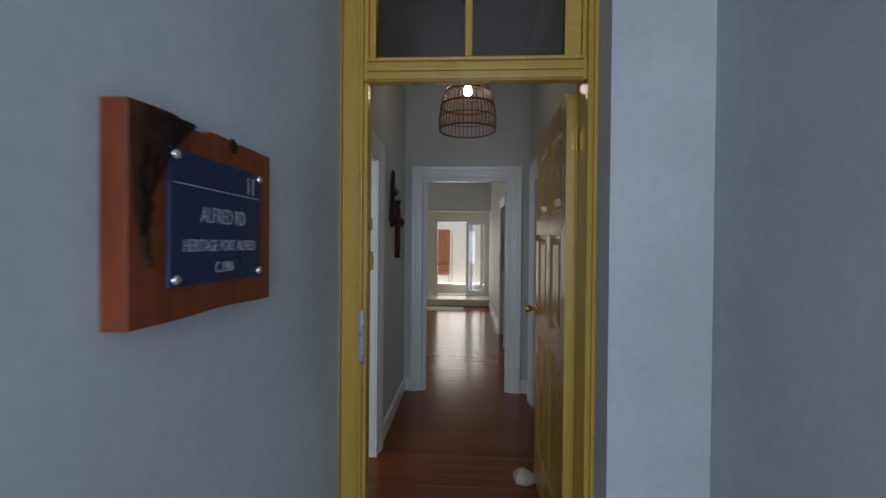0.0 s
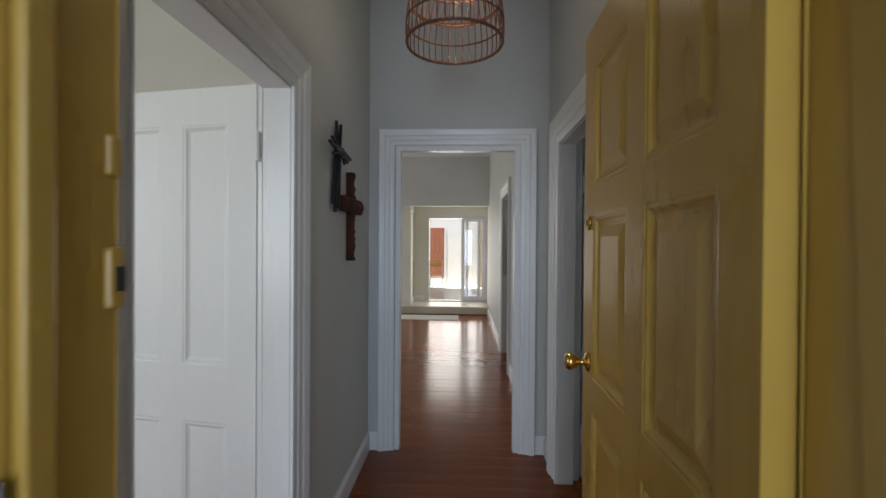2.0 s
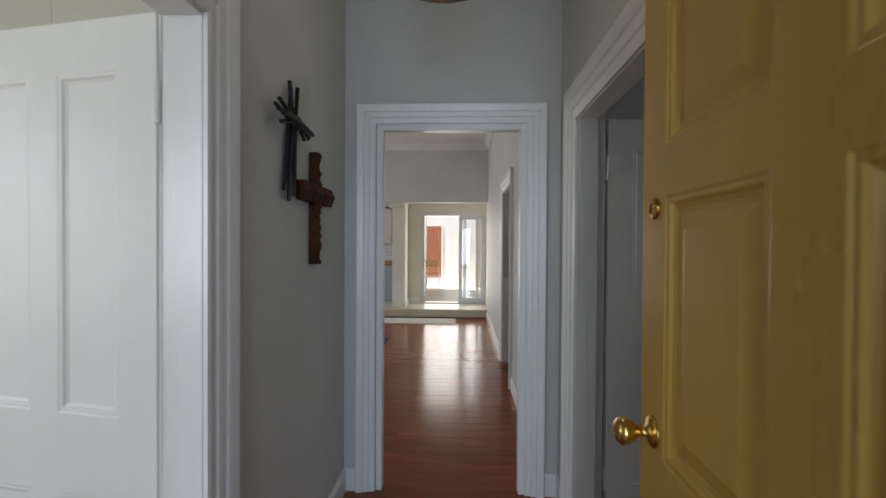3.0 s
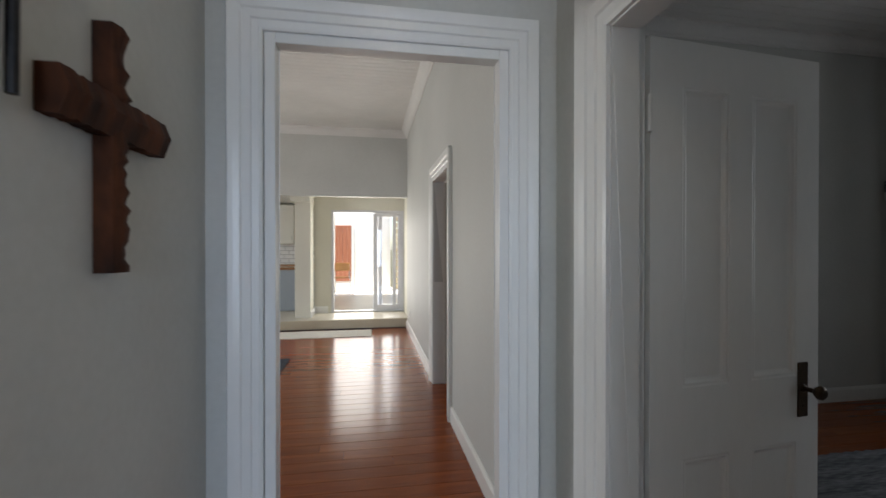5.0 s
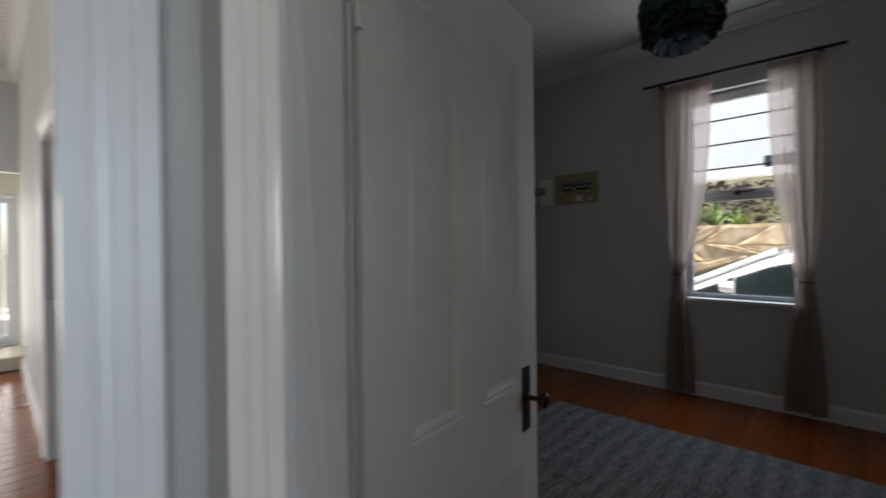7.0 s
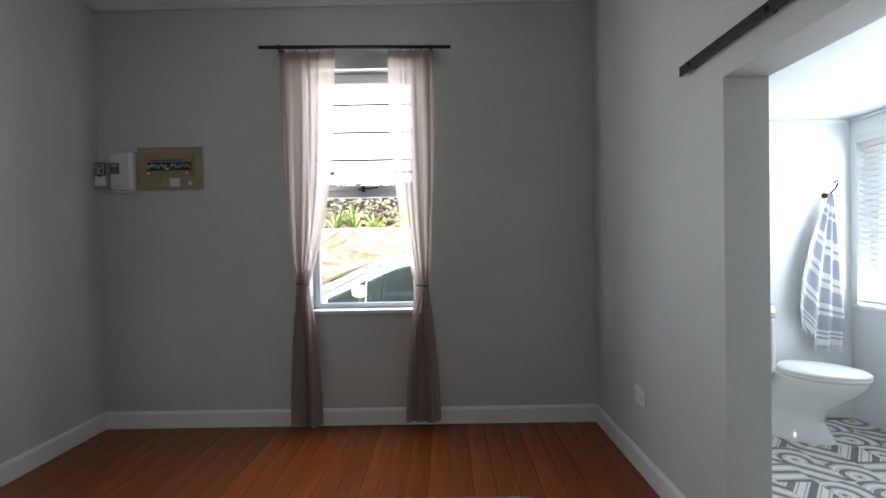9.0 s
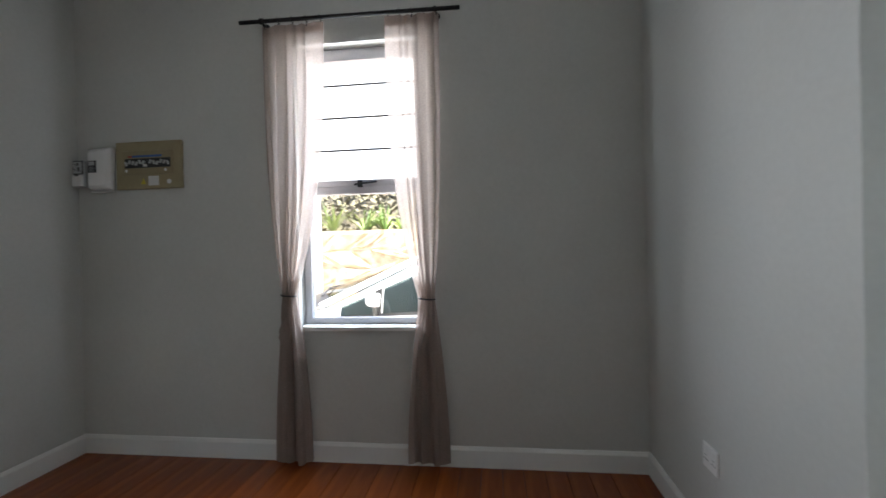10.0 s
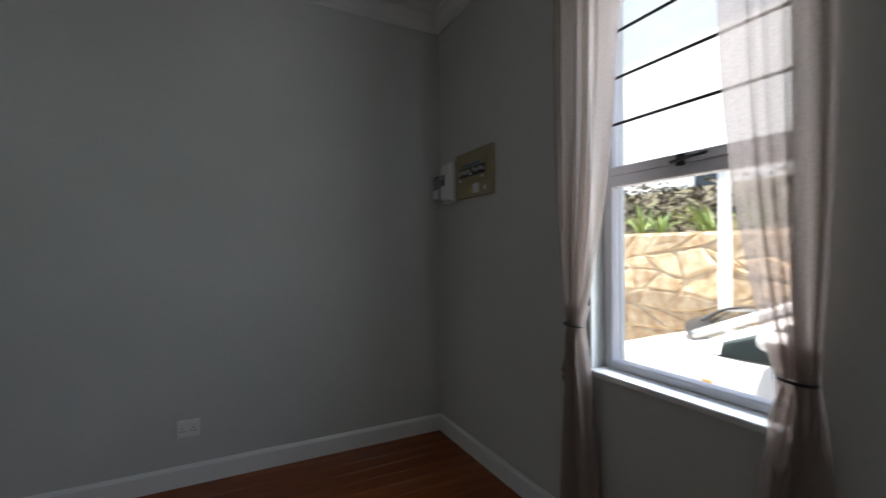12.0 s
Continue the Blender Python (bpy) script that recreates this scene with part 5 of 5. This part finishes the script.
tagged(Build().box(-4.3, -1.06, KB - 0.008, KB - 0.001, 0.97, 1.455).box(-3.01, -2.455, KB - 0.008, KB - 0.001, 1.455, 1.93).made("splashback", SUBWAY), "white glazed subway tile splashback", "tiles", kind="structure")
DARKSTEEL = surface("brushed_dark_steel", (0.12, 0.12, 0.125), (0.22, 0.22, 0.225), 6.0, 0.45, 0.6, bump=0.05)
oven = thing("cooker", (-2.75, 13.5, KZ), "stainless and black freestanding cooker", "cooker")
Build().box(-3.06, -2.43, 13.20, KB - 0.02, KZ + 0.02, 0.955).made("body", DARKSTEEL, oven, bevel=0.004)
Build().box(-3.05, -2.44, 13.175, 13.20, KZ + 0.22, 0.83).made("oven_door", OVENGLASS, oven, bevel=0.004)
Build().box(-3.05, -2.44, 13.175, 13.20, KZ + 0.03, KZ + 0.20).made("drawer", STEEL, oven, bevel=0.004)
b = Build().tube([(-3.0, 13.14, 0.79), (-2.49, 13.14, 0.79)], 0.009, 8)
b.made("handle", CHROME, oven)
b = Build()
for i in range(5):
    b.lathe(pose(-2.98 + 0.115 * i, 13.20, 0.895, 90), [(0.022, 0), (0.020, 0.022), (0.005, 0.024)], 14)
b.each("knob", BLACK, oven)
Build().box(-3.03, -2.46, 13.22, 13.75, 0.956, 0.962).box(-2.98, -2.80, 13.3, 13.5, 0.962, 0.985).box(-2.70, -2.52, 13.3, 13.5, 0.962, 0.985).each("hob_grate", BLACK, oven, bevel=0.003)
tea = thing("dish_towel", (-2.76, 13.13, 0.8), "patterned dish towel hung over the oven handle", "towel")
Build().grid([[(-2.92 + 0.03 * i, 13.123 - 0.004 * math.sin(i * 1.3), 0.80 - 0.05 * j) for i in range(12)] for j in range(8)]).grid([[(-2.92 + 0.03 * i, 13.155, 0.80 - 0.03 * j) for i in range(12)] for j in range(8)]).made("cloth", TEACLOTH, tea, smooth=True)

# ---- garden yard beyond the sliding door ----
structure(Build().box(-6, 8, 11.135, 16.2, 0.0, KZ - 0.03).made("pavement", PATIO), "sunlit pale patio paving", "paving")
wall("wall_yard", "x", -6, 0.55, 15.0, 15.25, 0, 3.2, (), WHITEWALL, "whitewashed yard wall in the sun")
wd = thing("board_door", (-1.0, 14.99, 0.13), "red-brown boarded door in the yard wall", "door")
for i in range(7):
    Build().box(-1.36 + i * 0.118, -1.245 + i * 0.118, 14.955, 14.998, 0.43, 1.99).made("board", DOORWOOD, wd, bevel=0.004)
Build().box(-1.42, -1.365, 14.94, 14.998, 0.38, 2.05).box(-0.53, -0.475, 14.94, 14.998, 0.38, 2.05).box(-1.42, -0.475, 14.90, 14.998, 0.13, 0.37).each("frame", WHITEWALL, wd)
stairs = thing("timber_stair", (1.1, 14.6, 0.13), "weathered pale timber slatted screen in the yard", "screen")
for i in range(13):
    Build().box(0.60, 1.75, 14.60, 14.63, 0.22 + i * 0.17, 0.36 + i * 0.17).made("slat", TIMBER, stairs, bevel=0.004)
Build().box(0.60, 0.68, 14.63, 14.70, 0.13, 2.5).box(1.67, 1.75, 14.63, 14.70, 0.13, 2.5).each("post", TIMBER, stairs)
chair = thing("cantilever_chair", (-0.73, 14.0, 0.13), "tubular steel chair with orange plywood seat and back", "chair")
cx, cy, cz = -0.73, 14.0, 0.13
b = Build()
for s in (-0.19, 0.19):
    b.tube([(cx + s, cy - 0.24, cz + 0.84), (cx + s, cy - 0.20, cz + 0.47), (cx + s, cy + 0.20, cz + 0.45), (cx + s, cy + 0.24, cz + 0.42), (cx + s, cy + 0.22, cz + 0.06), (cx + s, cy + 0.18, cz + 0.014), (cx + s, cy - 0.24, cz + 0.014)], 0.013, 8)
b.tube([(cx - 0.19, cy - 0.24, cz + 0.014), (cx + 0.19, cy - 0.24, cz + 0.014)], 0.013, 8)
# steel tubes coloured white to stand in for the sun's glare on them
b.each("tube", ALU, chair)
Build().box(cx - 0.2, cx + 0.2, cy - 0.2, cy + 0.22, cz + 0.462, cz + 0.482).made("seat", ORANGEWOOD, chair, bevel=0.01)
Build().box(cx - 0.2, cx + 0.2, cy - 0.262, cy - 0.245, cz + 0.66, cz + 0.86).made("backrest", ORANGEWOOD, chair, bevel=0.008)

# ---- outside the room's window ----
structure(Build().box(-300, 300, -300, 300, -0.4, -0.3).made("ground", EARTH), "open ground of earth and grass", "ground")
structure(Build().box(4.9, 8.5, -6, 13, -0.3, -0.24).made("driveway", CONCRETE), "pale concrete driveway", "driveway")
structure(Build().box(8.55, 9.2, -6, 14, -0.3, 1.64).made("wall_retaining", MORTAR), "warm sandstone retaining wall in dappled sun", "retaining wall")
structure(Build().box(9.2, 40, -20, 30, -0.3, 1.60).made("ground_bank", EARTH), "planted earth bank behind the retaining wall", "ground")
port = thing("carport", (8.2, 6, -0.24), "white painted timber carport frame beside the driveway", "carport")
b = Build().box(8.17, 8.27, 5.66, 5.76, -0.24, 2.33).box(8.17, 8.27, 1.2, 1.3, -0.24, 2.33)
b.each("post", WHITEWALL, port, bevel=0.006)
Build().box(8.15, 8.29, -3, 12, 2.33, 2.45).made("beam", WHITEWALL, port, bevel=0.006)
bank = Build().grid([[(x, y, z + 0.06 * noise.noise(Vector((x, y * 0.7, 0)))) for y in [-20 + k * 1.25 for k in range(41)]] for x, z in ((9.19, 1.60), (10.2, 1.72), (11.5, 2.3), (14, 3.0), (20, 3.1))])
structure(bank.made("ground_slope", EARTH, smooth=True), "earth slope rising behind the plants", "ground")
far = thing("neighbour_house", (22, 10, 1.6), "white neighbouring house raised high to stand in for glaring white sky", "house")
# wall and roof raised far up: their white stands in for overbright sky
Build().box(18, 26, 1, 26, 2.0, 13.0).made("wall", WHITEWALL, far)
b = Build()
rows = [[(17.4, y, 12.9), (22, y, 15.4), (26.6, y, 12.9)] for y in (0.5, 26.5)]
b.grid(rows).fan(rows[0]).fan(rows[1])
b.made("roof", WHITEWALL, far)
for y in (4, 7.5, 11):
    Build().box(17.96, 18.0, y, y + 1.2, 2.8, 4.2).made("window", OVENGLASS, far)


# ---- parked car ----
def car(y_mirror, x_side):
    c = thing("parked_car", (x_side + 0.85, y_mirror - 0.9, -0.24), "white hatchback parked on the driveway", "car")
    g = -0.24
    def prof(s):
        """Height of the bonnet, screen and roof above the ground, by the distance from the nose."""
        pts = [(0.0, 0.60), (0.12, 0.70), (0.45, 0.81), (0.95, 0.92), (1.20, 0.975), (2.15, 1.43), (2.40, 1.48), (2.8, 1.48), (3.3, 1.42), (3.75, 1.20), (3.95, 0.95), (4.0, 0.6)]
        for (a, p), (b_, q) in zip(pts, pts[1:]):
            if s <= b_:
                return p + (q - p) * (s - a) / (b_ - a)
        return 0.6
    def belt(s):
        return min(prof(s), 0.865 + 0.03 * s)
    nose = y_mirror + 1.75
    w = 0.86
    body, rows = Build(), []
    S = [0, .06, .15, .3, .45, .7, .95, 1.2, 1.35, 1.5, 1.7, 1.85, 2.05, 2.35, 2.8, 3.1, 3.3, 3.55, 3.75, 3.88, 3.95, 4.0]
    for s in S:
        end = min(1, (min(s, 4.0 - s) / 0.5)) ** 0.5 * 0.16 + 0.84
        h, bl = prof(s), belt(s)
        wb_, wr = w * end, w * end * (1 - 0.26 * max(0, (h - bl)) / 0.6)
        half = [(wb_ * 0.96, 0.2), (wb_, 0.35), (wb_ * 1.0, 0.6), (wb_ * 0.985, bl - 0.04), (wb_ * 0.955, bl), (wr * 0.97, h - 0.035), (wr * 0.88, h), (wr * 0.5, h + 0.02), (0, h + 0.025)]
        ring = [(x_side + w - a, nose - s, g + z) for a, z in half] + [(x_side + w + a, nose - s, g + z) for a, z in half[-2::-1]]
        rows.append(ring)
    body.grid(rows).fan(rows[0]).fan(rows[-1])
    body.made("body", CARPAINT, c, smooth=True)
    def at(s, u, out=0.012):
        """A place on the near side glass, u from 0 at the belt to 1 at the roof."""
        h, bl = prof(s), belt(s)
        wr = w * (1 - 0.26 * max(0, (h - bl)) / 0.6)
        a = w * 0.955 + (wr * 0.97 - w * 0.955) * u
        return (x_side + w - a - out, nose - s, g + bl + (h - 0.035 - bl) * u)
    glass_b = Build()
    for a, e in ((1.36, 1.72), (1.80, 2.62), (2.70, 3.40)):
        glass_b.grid([[at(s, 0.06), at(s, 0.5), at(s, 0.86)] for s in [a + (e - a) * i / 8 for i in range(9)]])
    glass_b.each("side_window", CARGLASS, c)
    trim = Build()
    for a, e in ((1.22, 3.48),):
        trim.grid([[at(s, -0.02, 0.008), at(s, 0.07, 0.010)] for s in [a + (e - a) * i / 12 for i in range(13)]])
    for s in (1.75, 2.66):
        trim.grid([[at(s - 0.04, u, 0.010), at(s + 0.04, u, 0.010)] for u in (0.0, 0.5, 0.9)])
    trim.each("window_trim", BLACK, c)
    def screen_at(q, v, up=0.0):
        """A place on the bulging windscreen; q from -1 to 1 across, v from 0 at its foot to 1 at the roof."""
        edge = Vector((w - 0.17 - 0.12 * v, 4.84 - 1.00 * v, 0.785 + 0.455 * v))
        crown = Vector((w - 0.17 - 0.12 * v, 5.14 - 1.38 * v, 0.835 + 0.470 * v))
        p = edge.lerp(crown, 1 - q * q)
        return (x_side + w + q * p.x, p.y + y_mirror - 4.245, p.z + up)
    across = [-1 + k / 8 for k in range(17)]
    Build().grid([[screen_at(q, v) for q in across] for v in (0.0, 0.25, 0.5, 0.75, 1.0)]).made("windscreen", CARGLASS, c, smooth=True)
    Build().grid([[screen_at(q, v, 0.006) for q in across] for v in (-0.10, -0.04, 0.07)]).made("wiper_cowl", BLACK, c, smooth=True)
    for q in (-1, 1):
        Build().tube([screen_at(q * 1.01, v, 0.004) for v in (-0.06, 0.25, 0.5, 0.75, 1.02)], 0.032, 8).made("pillar", CARPAINT, c, smooth=True)
    for q in (-0.75, 0.1):
        Build().tube([screen_at(q, 0.02, 0.03), screen_at(q + 0.3, 0.10, 0.03), screen_at(q + 0.62, 0.12, 0.02)], 0.011, 6).made("wiper", BLACK, c)
    mirror = Build()
    m = pose(x_side - 0.085, y_mirror, g + 1.085, 0, 0, 8)
    rings = [[m @ Vector((0.105 * k * math.cos(a), yy, 0.068 * k * math.sin(a))) for a in [2 * math.pi * i / 16 for i in range(16)]] for k, yy in ((0.55, 0.075), (0.85, 0.05), (1.0, 0.0), (1.0, -0.04), (0.92, -0.055))]
    mirror.grid(rings, True).fan(rings[0]).fan(rings[-1])
    mirror.made("mirror", CARPAINT, c, smooth=True)
    Build().tube([(x_side - 0.06, y_mirror, g + 1.03), (x_side + 0.02, y_mirror + 0.02, g + 0.93)], 0.03, 8).made("mirror_foot", BLACK, c)
    Build().box(x_side - 0.004, x_side + 0.002, y_mirror + 0.42, y_mirror + 0.50, g + 0.70, g + 0.725).made("side_repeater", ORANGEWOOD, c, bevel=0.002)
    Build().box(x_side - 0.020, x_side - 0.004, y_mirror - 1.05, y_mirror - 0.85, g + 0.79, g + 0.82).made("door_handle", CARPAINT, c, bevel=0.006)
    for s in (0.75, 3.25):
        for side_x, sg in ((x_side + 0.10, -1), (x_side + 2 * w - 0.10, 1)):
            Build().lathe(pose(side_x, nose - s, g + 0.30, 0, 90), [(0.18, -0.09), (0.29, -0.09), (0.30, -0.07), (0.30, 0.07), (0.29, 0.09), (0.18, 0.09)], 24).made("tyre", RUBBER, c)
            Build().lathe(pose(side_x, nose - s, g + 0.30, 0, 90), [(0.02, -0.07), (0.18, -0.085), (0.18, 0.085), (0.02, 0.07)], 20).made("rim", STEEL, c)


car(4.245, 6.20)


# ---- plants on the bank ----
def strap_plant(x, y, z, n, length, material, seed, group="strap-leaved plants"):
    rng = random.Random(seed)
    p = thing("strap_plant", (x, y, z), "clump of bright green strap-leaved plants on the bank", "plant", group)
    b = Build()
    for i in range(n):
        a, l, w = rng.uniform(0, 6.28), length * rng.uniform(0.6, 1.1), rng.uniform(0.018, 0.034)
        lean = rng.uniform(0.25, 0.9)
        dx, dy = math.cos(a), math.sin(a)
        rows = []
        for k in range(6):
            t = k / 5
            r, h = lean * l * t, l * (t - 0.55 * lean * t * t)
            ww = w * (1 - t) ** 0.6 * (0.5 + t) + 0.001
            rows.append([(x + dx * r - dy * ww, y + dy * r + dx * ww, z + h), (x + dx * r, y + dy * r, z + h - 0.008), (x + dx * r + dy * ww, y + dy * r - dx * ww, z + h)])
        b.grid(rows)
    b.made("leaves", material, p)


rng = random.Random(21)
for i in range(26):
    strap_plant(rng.uniform(8.80, 9.6), -1.0 + i * 0.42 + rng.uniform(-0.16, 0.16), 1.60, 22, rng.uniform(0.32, 0.72), LEAF, 100 + i)
hedge = Build()
for i in range(6500):
    x, y, z = rng.uniform(9.7, 11.2), rng.uniform(-3, 13), 1.7 + 0.9 * rng.random() ** 0.8
    z -= 0.25 * (1 + math.sin(y * 2.1)) * rng.random()
    q = Matrix.Translation((x, y, z)) @ Euler((rng.uniform(0, 6), rng.uniform(0, 6), rng.uniform(0, 6))).to_matrix().to_4x4()
    s = rng.uniform(0.05, 0.10)
    hedge.fan([q @ Vector(v) for v in ((0, -s, 0), (s * 0.45, 0, 0.01), (0, s, 0), (-s * 0.45, 0, 0.01))])
tagged(hedge.made("undergrowth", LEAFDARK), "dry brown undergrowth of twigs and leaves along the bank", "shrubs", kind="stuff")

# ---- pieces: stones, floorboards, tiles ----
rng = random.Random(4)
stone_wall = bpy.data.objects["wall_retaining"]
ROWS_N, COLS_N = 7, 20
nodes = {}
for r in range(ROWS_N + 1):
    for c in range(COLS_N + 1):
        nodes[r, c] = (0.3 + c * 0.44 + 0.2 * math.sin(r * 2.4) + rng.uniform(-0.17, 0.17), -0.24 + r * 0.268 + (rng.uniform(-0.10, 0.10) if 0 < r < ROWS_N else rng.uniform(-0.03, 0.02)))
for r in range(ROWS_N):
    for c in range(COLS_N):
        quad = [Vector(nodes[r, c]), Vector(nodes[r, c + 1]), Vector(nodes[r + 1, c + 1]), Vector(nodes[r + 1, c])]
        mid = sum(quad, Vector((0, 0))) / 4
        ring = []
        for k in range(4):
            a, e = quad[k], quad[(k + 1) % 4]
            for t in (0.08, 0.35, 0.65, 0.92):
                q = a.lerp(e, t)
                ring.append(q + (mid - q) * rng.uniform(0.02, 0.16))
        out = rng.uniform(0.006, 0.03)
        tilt = Vector((rng.uniform(-0.025, 0.025), rng.uniform(-0.025, 0.025)))
        inner = [mid + (q - mid) * rng.uniform(0.72, 0.9) for q in ring]
        b = Build().grid([[(8.556, q.x, q.y) for q in ring], [(8.55 - out * 0.4, q.x, q.y) for q in ring], [(8.55 - out - tilt.dot(q - mid) + rng.uniform(-0.004, 0.004), q.x, q.y) for q in inner]], True)
        b.fan(b.v[-len(inner):])
        piece = new("stone", b.data("stone", STONE))
        piece.parent = stone_wall

board_meshes = {}


def board(x0, x1, y, w):
    key = round(w, 3)
    if key not in board_meshes:
        h, e = 0.012, 0.0022
        prof = [(e * 0.4, -h), (e * 0.4, -e), (e, 0.0), (w - e, 0.0), (w - e * 0.4, -e), (w - e * 0.4, -h)]
        board_meshes[key] = Build().grid([[(u, a, z) for a, z in prof] for u in (-0.4995, 0.4995)]).fan([(-0.4995, a, z) for a, z in prof]).fan([(0.4995, a, z) for a, z in prof]).data("floorboard", BOARD)
    ob = new("floorboard", board_meshes[key])
    ob.parent = floor
    ob.matrix_basis = Matrix.Translation(((x0 + x1) / 2, y, rng.uniform(-0.0008, 0.0))) @ Matrix.Diagonal((x1 - x0, 1, 1, 1))


W = 0.1255
y = 1.66
while y < 10.08:
    w = min(W, 10.098 - y)
    if y < HN:
        spans = [(-4.2, rng.uniform(-2.6, -1.4), HR + 0.1)]
    else:
        spans = [(-4.6, rng.uniform(-3.0, -1.8), rng.uniform(-1.2, 0.2), LX + 0.1)]
    for cuts in spans:
        for a, c in zip(cuts, cuts[1:]):
            board(a, c, y, w)
    if 2.05 < y < 6.05:
        cut = rng.uniform(1.6, 3.9)
        board((HR if y < HN else LX) + 0.1, cut, y, w)
        board(cut, RE - 0.001, y, w)
    elif y > 6.05 and y < 8.1:
        board(LX + 0.1, 2.4, y, w)
    y += W

y = 1.66 - W
while y > -0.3:
    board(-4.2, -0.74, y, W)
    y -= W

tile = Build().box(-0.0985, 0.0985, -0.0985, 0.0985, -0.012, 0.002).data("tile", CEMENT)
for i in range(14):
    for j in range(9):
        x, yy = 2.1 + i * 0.2, 0.38 + j * 0.2
        if x < 4.6 and yy < 2.05:
            t = new("tile", tile)
            t.parent = floor
            t.matrix_basis = Matrix.Translation((x, yy, 0))
